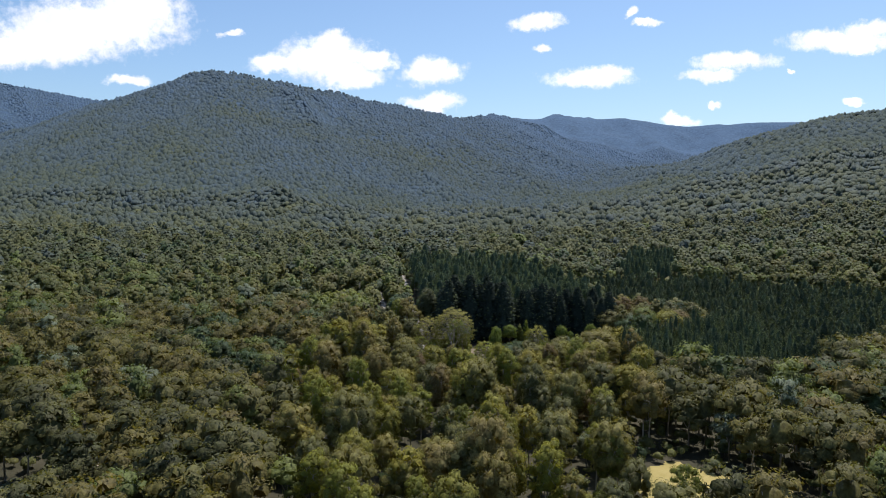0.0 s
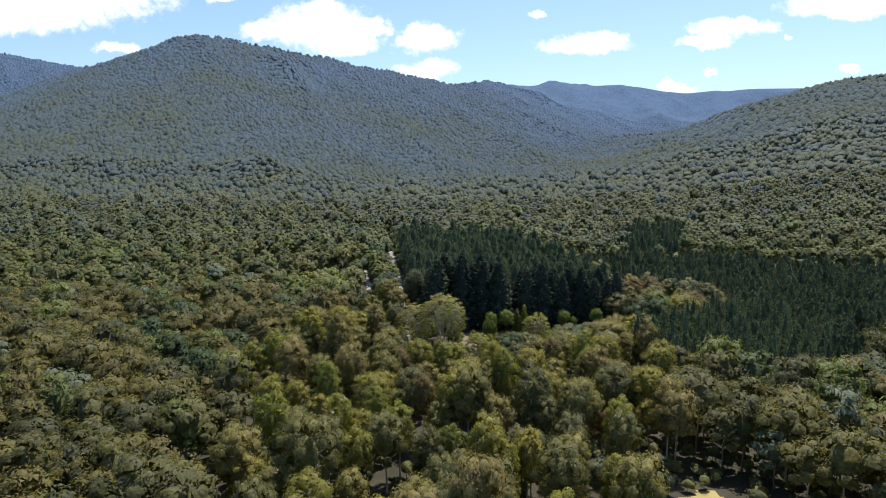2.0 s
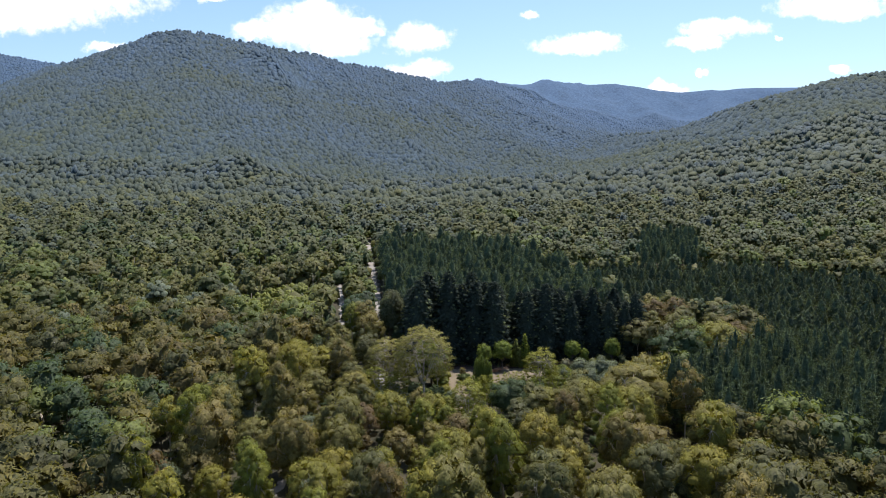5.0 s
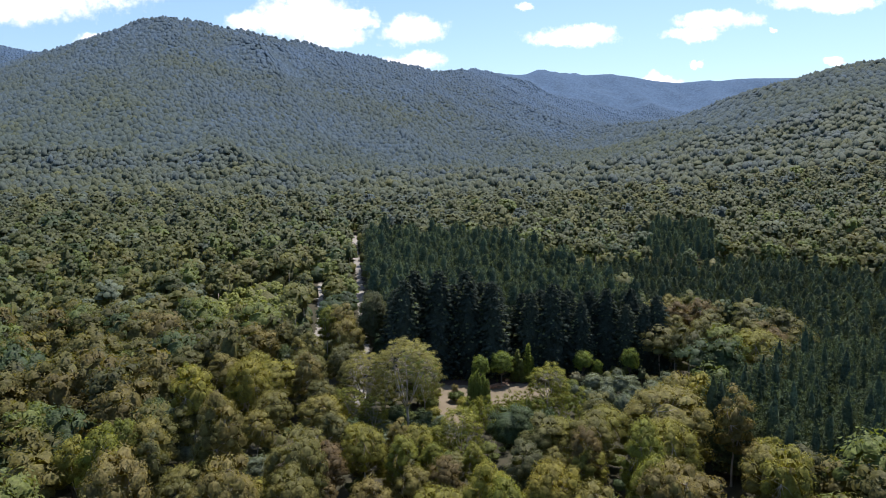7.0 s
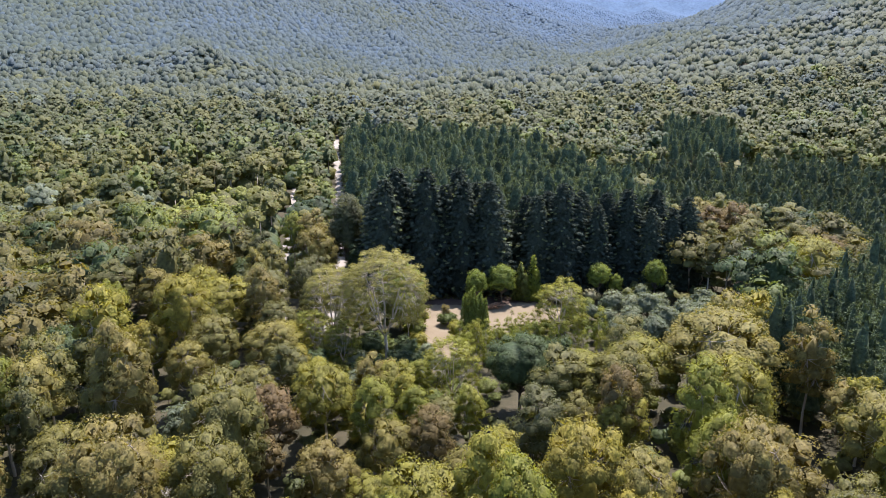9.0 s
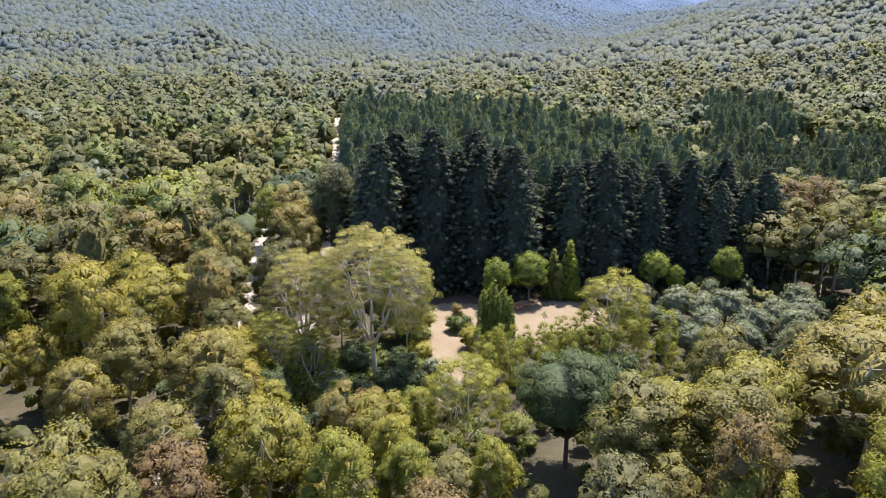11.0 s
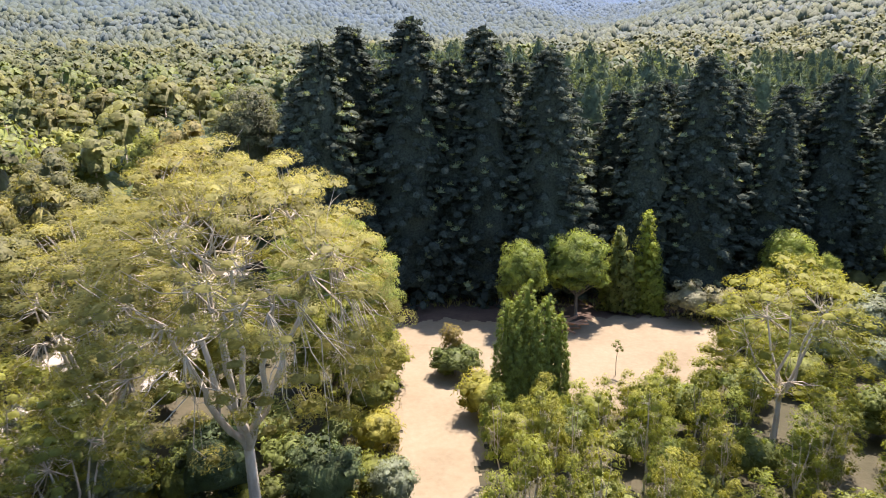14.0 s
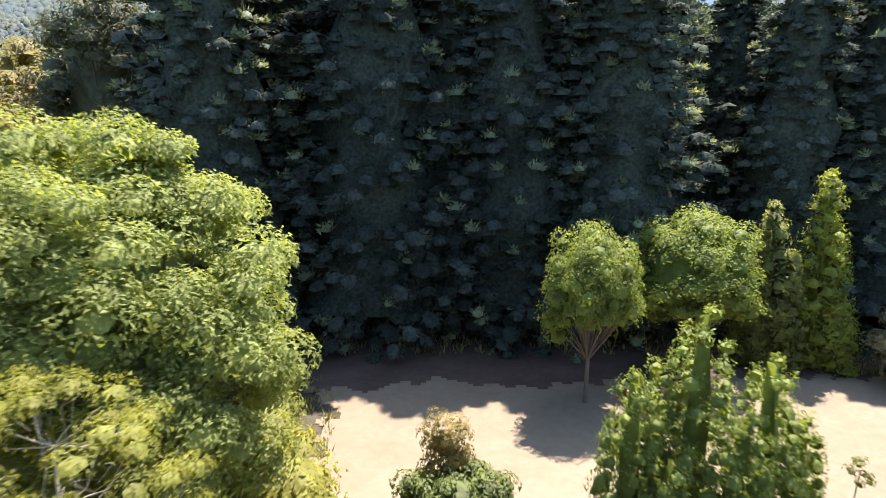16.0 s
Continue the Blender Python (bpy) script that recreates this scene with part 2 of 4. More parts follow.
M_TRACK = surface("pale_dirt_track", [(0.17, 0.145, 0.12), (0.27, 0.245, 0.21), (0.34, 0.315, 0.28)], 0.3, 3.0, 0.4)
M_GRASS = surface("dry_yellow_grass", [(0.22, 0.19, 0.06), (0.34, 0.27, 0.09), (0.42, 0.34, 0.14)], 0.2, 3.5, 0.5)


# ---- mesh tools ----
def scatter(seed, x0, x1, y0, y1, step, jitter=0.45):
    rng = np.random.default_rng(seed)
    gx, gy = np.meshgrid(np.arange(x0, x1, step), np.arange(y0, y1, step * 0.87))
    gx = gx + (np.arange(gx.shape[0]) % 2)[:, None] * step / 2
    p = np.stack([gx.ravel(), gy.ravel()], 1)
    return p + rng.uniform(-jitter, jitter, p.shape) * step


def tri_mesh(name, v, t, mats, which=None, tint=None, smooth=False, nrm=None):
    v, t = np.asarray(v, np.float32), np.asarray(t, np.int32)
    me = bpy.data.meshes.new(name)
    me.vertices.add(len(v))
    me.vertices.foreach_set("co", v.ravel())
    me.loops.add(len(t) * 3)
    me.loops.foreach_set("vertex_index", t.ravel())
    me.polygons.add(len(t))
    me.polygons.foreach_set("loop_start", np.arange(0, len(t) * 3, 3, dtype=np.int32))
    for m in mats:
        me.materials.append(m)
    if which is not None:
        me.polygons.foreach_set("material_index", np.asarray(which, np.int32))
    me.polygons.foreach_set("use_smooth", np.full(len(t), smooth))
    if tint is not None:
        a = me.attributes.new("tint", "FLOAT", "POINT")
        a.data.foreach_set("value", np.asarray(tint, np.float32))
    if nrm is not None:
        a = me.attributes.new("custom_normal", "FLOAT_VECTOR", "POINT")
        a.data.foreach_set("vector", np.asarray(nrm, np.float32).ravel())
    me.update()
    return me


def merge(pieces):
    """Joins (vertices, triangles) pairs into one pair."""
    vs, ts, n = [], [], 0
    for v, t in pieces:
        vs.append(v)
        ts.append(t + n)
        n += len(v)
    return np.concatenate(vs), np.concatenate(ts)


def unit(a):
    return a / np.maximum(np.linalg.norm(a, axis=-1, keepdims=True), 1e-6)


def rounded(v, t, share=0.55, pointed=False):
    """Turns the facets of a crown outwards and gives them normals that follow the whole crown as well as each spray."""
    v, t = np.asarray(v, float), np.array(t)
    lo, hi = v.min(0), v.max(0)
    centre, half = (lo + hi) / 2, np.maximum((hi - lo) / 2, 0.01)
    if pointed:
        way = lambda p: unit(np.concatenate([unit(p[:, :2] - centre[:2]), np.full((len(p), 1), 0.45)], 1))
    else:
        centre = centre - [0, 0, half[2] * 0.3]
        way = lambda p: unit((p - centre) / half ** 2 * half.mean())
    face = np.cross(v[t[:, 1]] - v[t[:, 0]], v[t[:, 2]] - v[t[:, 0]])
    turn = (face * way(v[t].mean(1))).sum(1) < 0
    t[turn] = t[turn][:, ::-1]
    face[turn] *= -1
    n = np.zeros_like(v)
    for i in range(3):
        np.add.at(n, t[:, i], face)
    return v, t, unit(unit(n) * (1 - share) + way(v) * share)


def leaves(rng, c, nrm, length, width, hang=0.0, lean=False):
    """A bent rhombic spray of leaves at each place c, facing nrm."""
    n = len(c)
    nrm = unit(nrm)
    u = unit(np.cross(nrm, rng.normal(size=(n, 3))))
    if hang:
        u = unit(u + np.array([0, 0, -hang]))
    w = unit(np.cross(nrm, u))
    s = rng.uniform(0.65, 1.35, (n, 1))
    a, b = u * s * length / 2, w * s * width / 2
    if lean:
        v = np.stack([c - a, c + b + a * 0.4, c - b * 0.8 + a], 1).reshape(-1, 3)
        return v, np.arange(n * 3).reshape(-1, 3)
    bend = nrm * s * width * 0.18
    v = np.stack([c - a, c + b - a * 0.15 + bend, c + a, c - b + a * 0.1 + bend], 1).reshape(-1, 3)
    k = np.arange(n)[:, None] * 4
    return v, np.concatenate([k + [0, 1, 2], k + [0, 2, 3]], 0)


def ball(rng, n, low=-0.35):
    """Directions over a sphere, none steeper down than low."""
    z = rng.uniform(low, 1, n)
    a = rng.uniform(0, 2 * np.pi, n)
    r = np.sqrt(1 - z * z)
    return np.stack([r * np.cos(a), r * np.sin(a), z], 1)


def cores(rng, centres, radius, flat, sides=5):
    """The dense inside of each leaf clump."""
    out = []
    for c in centres:
        v, t = dome(rng, sides)
        r = radius * rng.uniform(0.72, 0.95)
        out.append((v * [r, r, r * flat * 1.1] + c - [0, 0, r * flat * 0.3], t))
    return merge(out)


def body(rng, wide, deep, at, sides=7, rings=3):
    """The leafy mass of a crown under its clumps."""
    v, t = dome(rng, sides, rings)
    v = v * rng.uniform(0.82, 1.1, (len(v), 1))
    return v * [wide, wide, deep] + np.asarray(at) - [0, 0, deep * 0.1], t


def clump_leaves(rng, centres, radius, flat, n, length, width, hang=0.0, loose=0.42, lean=False):
    d = ball(rng, n * len(centres))
    rad = np.repeat(radius * rng.uniform(0.75, 1.25, (len(centres), 1)), n, 0)
    c = np.repeat(centres, n, 0) + d * rad * rng.uniform(0.78, 1.06, (len(d), 1)) * np.array([1, 1, flat])
    return leaves(rng, c, d * [1, 1, 1 / flat] + [0, 0, 0.35] + rng.normal(size=d.shape) * loose, length, width, hang, lean)


def tube(points, radii, sides):
    p, n = np.asarray(points, float), len(points)
    way = unit(np.gradient(p, axis=0))
    ref = np.array([0.31, 0.95, 0.1])
    x = unit(np.cross(way, ref))
    y = np.cross(way, x)
    a = np.arange(sides) * 2 * np.pi / sides
    ring = np.cos(a)[None, :, None] * x[:, None] + np.sin(a)[None, :, None] * y[:, None]
    v = (p[:, None] + ring * np.asarray(radii)[:, None, None]).reshape(-1, 3)
    t = []
    for i in range(n - 1):
        for j in range(sides):
            k = (j + 1) % sides
            t += [(i * sides + j, i * sides + k, (i + 1) * sides + k), (i * sides + j, (i + 1) * sides + k, (i + 1) * sides + j)]
    return v, np.array(t)


def arc(a, b, lift, n, rng=None, wob=0.0):
    """A bowed way from a to b, rising first, with n + 1 places."""
    s = np.linspace(0, 1, n + 1)[:, None]
    mid = (np.asarray(a) + b) / 2 + np.array([0, 0, lift])
    p = (1 - s) ** 2 * a + 2 * s * (1 - s) * mid + s * s * b
    if rng is not None and wob:
        p[1:-1] += rng.normal(size=(n - 1, 3)) * wob
    return p


def gum(seed, high, wide, deep, fork, limbs, clumps, n, length, width, clump, thick, sides=5, flat=0.62, low=-0.25, twigs=0, core=0.85, mass=0.55, lean=False, sub=0, split=False, within_=0):
    """Gum tree: forked pale trunk, bowed limbs, and leaf clumps at the limbs' ends. Returns wood and leaves."""
    rng = np.random.default_rng(seed)
    centre = np.array([rng.normal() * wide * 0.06, rng.normal() * wide * 0.06, high - deep * 0.55])
    d = ball(rng, clumps * 6, low)
    keep = [d[0]]
    for q in d[1:]:
        if len(keep) < clumps and min(np.linalg.norm(q - k) for k in keep) > 1.9 / math.sqrt(clumps):
            keep.append(q)
    d = np.array(keep)
    if within_:
        d = d[(d[:, 2] > 0.1) | (rng.random(len(d)) < 0.68)]
    ends = centre + d * np.array([wide, wide, deep * 0.5]) * rng.uniform(0.72, 0.97, (len(d), 1))
    if within_:
        ends[:, :2] *= 1 - 0.15 * np.clip(d[:, 2:], 0, 1)
    fill = centre + ball(rng, within_, 0.05) * np.array([wide, wide, deep * 0.5]) * rng.uniform(0.66, 0.9, (within_, 1))
    base, top = np.zeros(3), np.array([centre[0] * 0.5, centre[1] * 0.5, fork])
    wood = [tube(np.array([base - [0, 0, 0.4], base + [0, 0, 0.5], top * 0.55 + rng.normal(size=3) * 0.12, top]), [thick * 1.35, thick * 1.05, thick * 0.85, thick * 0.75], sides + 2)]
    az = np.arange(limbs) * 2 * np.pi / limbs + rng.uniform(0, 0.8, limbs)
    hubs = np.stack([np.cos(az) * wide * 0.42, np.sin(az) * wide * 0.42, np.full(limbs, centre[2]) + rng.uniform(-0.2, 0.25, limbs) * deep], 1)
    hubs[0] = centre + [0, 0, deep * 0.12]
    owner = [-1]
    for i, h in enumerate(hubs):
        owner.append(i)
        wood.append(tube(arc(top, h, -0.08 * deep, 8 if within_ else 3, rng, (0.014 if within_ else 0.03) * wide), np.linspace(thick * 0.6, thick * 0.26, 9 if within_ else 4), sides))
    if sub:
        finer, of = [], []
        for i, h in enumerate(hubs):
            for _ in range(sub):
                e = ends[np.argsort(np.linalg.norm(ends - h, axis=1))[rng.integers(40)]]
                q = h + (e - h) * rng.uniform(0.35, 0.6)
                finer.append(q)
                of.append(i)
                owner.append(i)
                wood.append(tube(arc(h, q, -0.03 * deep, 4, rng, 0.02 * wide), np.linspace(thick * 0.2, thick * 0.1, 5), sides))
        hubs = np.array(finer)
    for e in ends if sides > 3 else ends[:0]:
        near_hub = int(np.argmin(np.linalg.norm(hubs - e, axis=1)))
        h = hubs[near_hub]
        owner += [of[near_hub] if sub else near_hub] * (1 + twigs)
        wood.append(tube(arc(h, e - [0, 0, clump * 0.2], -0.05 * deep, 3, rng, 0.04 * wide), np.linspace(thick * (0.1 if sub else 0.17), thick * 0.035, 4), 3 if sides < 6 else 4))
        for _ in range(twigs):
            a = h + (e - h) * rng.uniform(0.4, 0.8)
            wood.append(tube(arc(a, e + rng.normal(size=3) * clump * 0.5 - [0, 0, clump * 0.3], 0.1, 2, rng, 0.05), [thick * 0.055, thick * 0.04, thick * 0.02], 3))
    if split:
        wood = [merge([w for w, o in zip(wood, owner) if o == i]) for i in [-1] + sorted(set(owner) - {-1})]
    else:
        wood = merge(wood)
    ends = np.concatenate([ends, fill])
    return wood, merge([clump_leaves(rng, ends, clump, flat, n, length, width, 0.2, 0.26, lean), cores(rng, ends, clump * core, flat)] + ([body(rng, wide * mass, deep * 0.62 * mass, centre)] if mass else []))


def bushy(seed, high, wide, deep, clumps, n, length, width, clump, thick=0.16, flat=0.8, core=0.66, mass=0.72, lean=False):
    """Dense round tree or shrub whose leaves hide all but the foot of the trunk."""
    rng = np.random.default_rng(seed)
    d = ball(rng, clumps, -0.75)
    c = np.array([0, 0, high - deep * 0.5]) + d * np.array([wide, wide, deep * 0.5]) * rng.uniform(0.55, 0.88, (clumps, 1))
    c[:, 2] = np.maximum(c[:, 2], clump * 0.5)
    wood = [tube(np.array([[0, 0, -0.3], [0.05, 0, high * 0.3], [0, 0.05, high * 0.75]]), [thick, thick * 0.8, thick * 0.25], 6)]
    for e in c[: clumps // 3]:
        wood.append(tube(arc(np.array([0.03, 0, high * 0.25]), e, 0.0, 2), [thick * 0.5, thick * 0.3, thick * 0.08], 3))
    return merge(wood), merge([clump_leaves(rng, c, clump, flat, n, length, width, 0.0, 0.5, lean), cores(rng, c, clump * core, flat), body(rng, wide * mass, deep * 0.5 * mass, (0, 0, high - deep * 0.5))])


def pine(seed, high, wide, whorls, per, seg, first=0.1, thick=0.3, power=0.75, droop=0.2, tuft=9, cone=0.55, fine=1.0, knot=0.0, bright=0.42):
    """Plantation pine: straight stem, uneven whorls of drooping boughs set with needle tufts, upturned tips, a pointed
    top. Returns wood, needles and paler tips, young growth coloured to look sunlit.
    """
    rng = np.random.default_rng(seed)
    lean = rng.normal(size=2) * high * 0.008
    wood = [tube(np.array([[0, 0, -0.4], [lean[0] * 0.5, lean[1] * 0.5, high * 0.5], [lean[0], lean[1], high * 0.98]]), [thick, thick * 0.65, 0.04], 6)]
    dark, lit_tips = [], []

    def tris(v):
        return v, np.arange(len(v)).reshape(-1, 3)
    for k in range(whorls):
        for j in range(per):
            f = first + (0.99 - first) * (k + rng.uniform(-0.5, 0.5)) / (whorls - 0.5)
            f = min(max(f, first), 0.99)
            reach = wide * (1 - f) ** power * (0.7 + 0.3 * min(1, (f - first) * 5 + 0.4)) + 0.22
            a = 2 * np.pi * (j + 0.5 * (k % 2)) / per + rng.normal() * 0.3
            r = reach * (rng.uniform(0.7, 1.1) if rng.random() < 0.8 else rng.uniform(1.1, 1.32))
            out = np.array([math.cos(a), math.sin(a), 0])
            side = np.array([-out[1], out[0], 0])
            foot = np.array([lean[0] * f, lean[1] * f, f * high])
            size = (0.5 + 0.5 * min(1, r / (wide * 0.6))) * fine
            for i in range(seg):
                q = 1.0 if seg == 1 else (0.42 if seg > 2 else 0.64) + (0.58 if seg > 2 else 0.36) * i / (seg - 1)
                last = i == seg - 1
                young = last and rng.random() < bright
                into = lit_tips if young else dark
                p = foot + out * r * q + [0, 0, -droop * r * (q * 1.9 - q * q * 1.05)]
                n = tuft + (4 if last else 0)
                length, girth, loose = rng.uniform(0.45, 0.8, (n, 1)), rng.uniform(0.07, 0.13, (n, 1)), 0.3
                d = unit(out * rng.uniform(-0.1, 1.0, (n, 1)) + side * rng.normal(size=(n, 1)) * 0.75 + np.array([0, 0, 1.0]) * rng.uniform(-0.35, 0.95 if last else 0.5, (n, 1)))
                g = p + rng.normal(size=(n, 3)) * loose * size * [1, 1, 0.55]
                if knot:
                    lump, facets = dome(rng, 5)
                    k3 = size * knot * rng.uniform(0.75, 1.25) * (0.62 if young else 1.0)
                    shape3 = lambda u: p + (out * u[:, :1] * 1.3 + side * u[:, 1:2] * 0.85 + np.array([0, 0, 0.8]) * u[:, 2:] - out * np.minimum(u[:, 2:], 0) * 0.5) * k3
                    into.append((shape3(lump * 0.92), facets))
                    u = ball(rng, n, -0.45)
                    g = shape3(u)
                    d = unit(g - p + out * k3 * 0.5 + [0, 0, 0.5 * k3 if young else -0.35 * k3])
                    length, girth = length * 0.42, girth * 0.62
                w = unit(np.cross(d, rng.normal(size=(n, 3)))) * girth * fine
                into.append(tris(np.stack([g - w, g + w, g + d * size * length], 1).reshape(-1, 3)))
    inner = []
    if cone:
        cuts = np.linspace(0.985, max(first, 0.04) + 0.02, 9)
        pts = np.array([[lean[0] * f, lean[1] * f, high * f] for f in cuts])
        inner = [tube(pts, [0.05] + [wide * cone * (1 - f) ** power * (1.12 if i % 2 else 0.82) for i, f in enumerate(cuts[1:])], 8)]
        inner[0][0][:] += rng.normal(size=inner[0][0].shape) * 0.2
    return merge(wood), merge(inner + dark), merge(lit_tips)


def dome(rng, sides, rings=2):
    """Lumpy crown seen from far off: a cap of irregular facets."""
    v = [np.array([0, 0, 1.0])]
    for i in range(rings):
        q = (i + 1) / rings
        for j in range(sides):
            a = 2 * np.pi * (j + 0.5 * i) / sides
            v.append(np.array([math.cos(a) * math.sin(0.35 + 1.45 * q), math.sin(a) * math.sin(0.35 + 1.45 * q), math.cos(0.2 + 1.65 * q)]) + rng.normal(size=3) * 0.26 / (sides * rings) ** 0.5)
    t = [(0, 1 + j, 1 + (j + 1) % sides) for j in range(sides)]
    for i in range(rings - 1):
        for j in range(sides):
            a, b = 1 + i * sides + j, 1 + i * sides + (j + 1) % sides
            t += [(a, a + sides, b), (b, a + sides, b + sides)]
    return np.array(v), np.array(t)


# ---- the lie of the land ----
# each ridge: crest places (x, y, height) and the fall of its flanks
RIDGES = [
    (0.46, [(-900, 1520, 205), (-700, 1450, 248), (-631, 1440, 266), (-579, 1440, 283), (-511, 1445, 305), (-466, 1450, 312), (-415, 1470, 310), (-340, 1500, 301), (-229, 1560, 285), (-110, 1640, 268), (-5, 1720, 258), (66, 1800, 257), (100, 1900, 272)]),
    (0.42, [(100, 1900, 268), (158, 2300, 325), (325, 2600, 345), (443, 2750, 376)]),
    (0.40, [(-466, 1450, 306), (-410, 1300, 226), (-317, 1150, 146), (-262, 1000, 98), (-205, 860, 60)]),
    (0.42, [(-511, 1445, 296), (-520, 1250, 180), (-470, 1080, 112), (-430, 930, 66)]),
    (0.42, [(-229, 1560, 278), (-130, 1390, 196), (-70, 1240, 134), (-10, 1050, 80)]),
    (0.42, [(-110, 1640, 262), (5, 1440, 184), (69, 1300, 126), (150, 1150, 88)]),
    (0.42, [(66, 1800, 250), (175, 1660, 186), (260, 1500, 134)]),
    (0.42, [(158, 2300, 318), (283, 2100, 214), (365, 1850, 146)]),
    (0.40, [(-2600, 2200, 470), (-1375, 2200, 412), (-1201, 2200, 378), (-1026, 2200, 350), (-840, 2200, 305)]),
    (0.40, [(-1201, 2200, 370), (-1000, 1850, 240), (-860, 1600, 160)]),
    (0.40, [(-700, 1450, 240), (-640, 1150, 120), (-560, 930, 66)]),
    (0.34, [(1500, 950, 330), (900, 1040, 248), (673, 1075, 194), (615, 1075, 184), (573, 1075, 172), (552, 1120, 165), (497, 1200, 142), (476, 1300, 129), (423, 1400, 120), (357, 1500, 116)]),
    (0.30, [(573, 1075, 166), (500, 900, 104), (430, 780, 72)]),
    (0.20, [(900, 600, 120), (600, 650, 88), (380, 690, 57), (200, 800, 40)]),
    (0.45, [(443, 2750, 378), (617, 2900, 384), (733, 2900, 386), (873, 2900, 370), (989, 2900, 354), (1128, 2900, 359), (1314, 2900, 375), (1454, 2900, 366), (2400, 2800, 420)]),
    (0.40, [(443, 2750, 370), (520, 2400, 240), (560, 2100, 170)]),
    (0.40, [(733, 2900, 378), (760, 2500, 250), (700, 2150, 175)]),
    (0.40, [(1128, 2900, 352), (1000, 2500, 250)]),
]


def height(x, y):
    x, y = np.asarray(x, float), np.asarray(y, float)
    base = 0.55 + 0.058 * np.logaddexp(0, (y - 296) / 10) * 10 + 0.046 * np.logaddexp(0, (y - 1050) / 60) * 60 - 0.06 * np.logaddexp(0, (y - 2000) / 60) * 60
    base = base + 0.02 * np.logaddexp(0, (np.abs(x) - 120) / 40) * 40 * np.clip((y - 200) / 300, 0, 1)
    k = 11.0
    total = np.zeros_like(x)
    off = np.full_like(x, 1e4)
    for fall, crest in RIDGES:
        best = np.full_like(x, -1e4)
        for (ax, ay, az), (bx, by, bz) in zip(crest, crest[1:]):
            ux, uy = bx - ax, by - ay
            s = np.clip(((x - ax) * ux + (y - ay) * uy) / (ux * ux + uy * uy), 0, 1)
            d = np.hypot(x - ax - s * ux, y - ay - s * uy)
            off = np.minimum(off, d)
            best = np.maximum(best, az + (bz - az) * s - fall * d)
        total = total + np.exp(np.clip((best - base) / k, -40, 40))
    rise = k * np.log1p(total)
    gully = np.sin(x * 0.021 + 1.7 * np.sin(y * 0.006)) * np.sin(y * 0.011 + 1.3 * np.sin(x * 0.008)) + 0.5 * np.sin(x * 0.047 + y * 0.031 + 2 * np.sin(y * 0.013))
    rough = 0.12 * np.sin(x * 0.31 + 1.1 * np.sin(y * 0.19)) + 0.1 * np.sin(y * 0.27 + x * 0.11)
    return base + rise + gully * np.minimum(32.0, rise * 0.28) * np.clip((off - 40) / 200, 0.06, 1) + rough * np.clip((270 - y) / 40, 0.3, 1)


def grid_axis(cuts):
    return np.concatenate([np.arange(a, b, s) for a, b, s in cuts])


def make_ground():
    xs = grid_axis([(-4600, -1300, 220), (-1300, -140, 24), (-140, 140, 4), (140, 1300, 24), (1300, 4601, 220)])
    ys = grid_axis([(-900, 60, 80), (60, 460, 5), (460, 2200, 24), (2200, 3300, 45), (3300, 4800, 220)])
    gx, gy = np.meshgrid(xs, ys)
    v = np.stack([gx.ravel(), gy.ravel(), height(gx, gy).ravel()], 1)
    w = len(xs)
    i, j = np.meshgrid(np.arange(len(ys) - 1), np.arange(w - 1), indexing="ij")
    a = (i * w + j).ravel()
    t = np.concatenate([np.stack([a, a + 1, a + w + 1], 1), np.stack([a, a + w + 1, a + w], 1)])
    # beyond y = 760 the ground colour also turns bluer with distance, as painted haze
    return tagged(new("ground", tri_mesh("ground", v, t, [M_FLOOR, J_HAZED_FLANK], (v[t[:, 0], 1] > 760).astype(int), np.clip(0.02 + (np.maximum(v[:, 1] - 450, 0) / 2450) ** 0.65, 0, 1), True)), "dark forest floor rising through a wooded valley to mountains", "ground", kind="structure")


make_ground()


def wobble(x, y, s):
    return np.sin(x * s + 1.3 * np.sin(y * s * 0.7)) + 0.6 * np.sin(y * s * 2.1 + x * s * 1.4 + 1.0)


def sheet(name, label, category, outline, mat, step, lift, ragged):
    """A sheet of bare ground with a ragged edge, lying on the land inside an outline."""
    o = np.array(outline, float)
    lo, hi = o.min(0) - 2, o.max(0) + 2
    gx, gy = np.meshgrid(np.arange(lo[0], hi[0], step), np.arange(lo[1], hi[1], step))
    ins = within(gx + ragged * (wobble(gx, gy, 0.9) + 0.6 * wobble(gy, gx, 3.7)), gy + ragged * (wobble(gy, gx, 1.1) + 0.6 * wobble(gx, gy, 4.3)), o)
    w = gx.shape[1]
    q = ins[:-1, :-1] & ins[1:, :-1] & ins[:-1, 1:] & ins[1:, 1:]
    i, j = np.nonzero(q)
    a = i * w + j
    t = np.concatenate([np.stack([a, a + 1, a + w + 1], 1), np.stack([a, a + w + 1, a + w], 1)])
    v = np.stack([gx.ravel(), gy.ravel(), height(gx, gy).ravel() + lift], 1)
    used, t = np.unique(t, return_inverse=True)
    return tagged(new(name, tri_mesh(name, v[used], t.reshape(-1, 3), [mat], smooth=True)), label, category, kind="structure")


def within(x, y, o):
    hit = np.zeros(np.shape(x), bool)
    for (ax, ay), (bx, by) in zip(o, np.roll(o, -1, 0)):
        c = ((ay > y) != (by > y)) & (x < (bx - ax) * (y - ay) / (by - ay + 1e-9) + ax)
        hit ^= c
    return hit


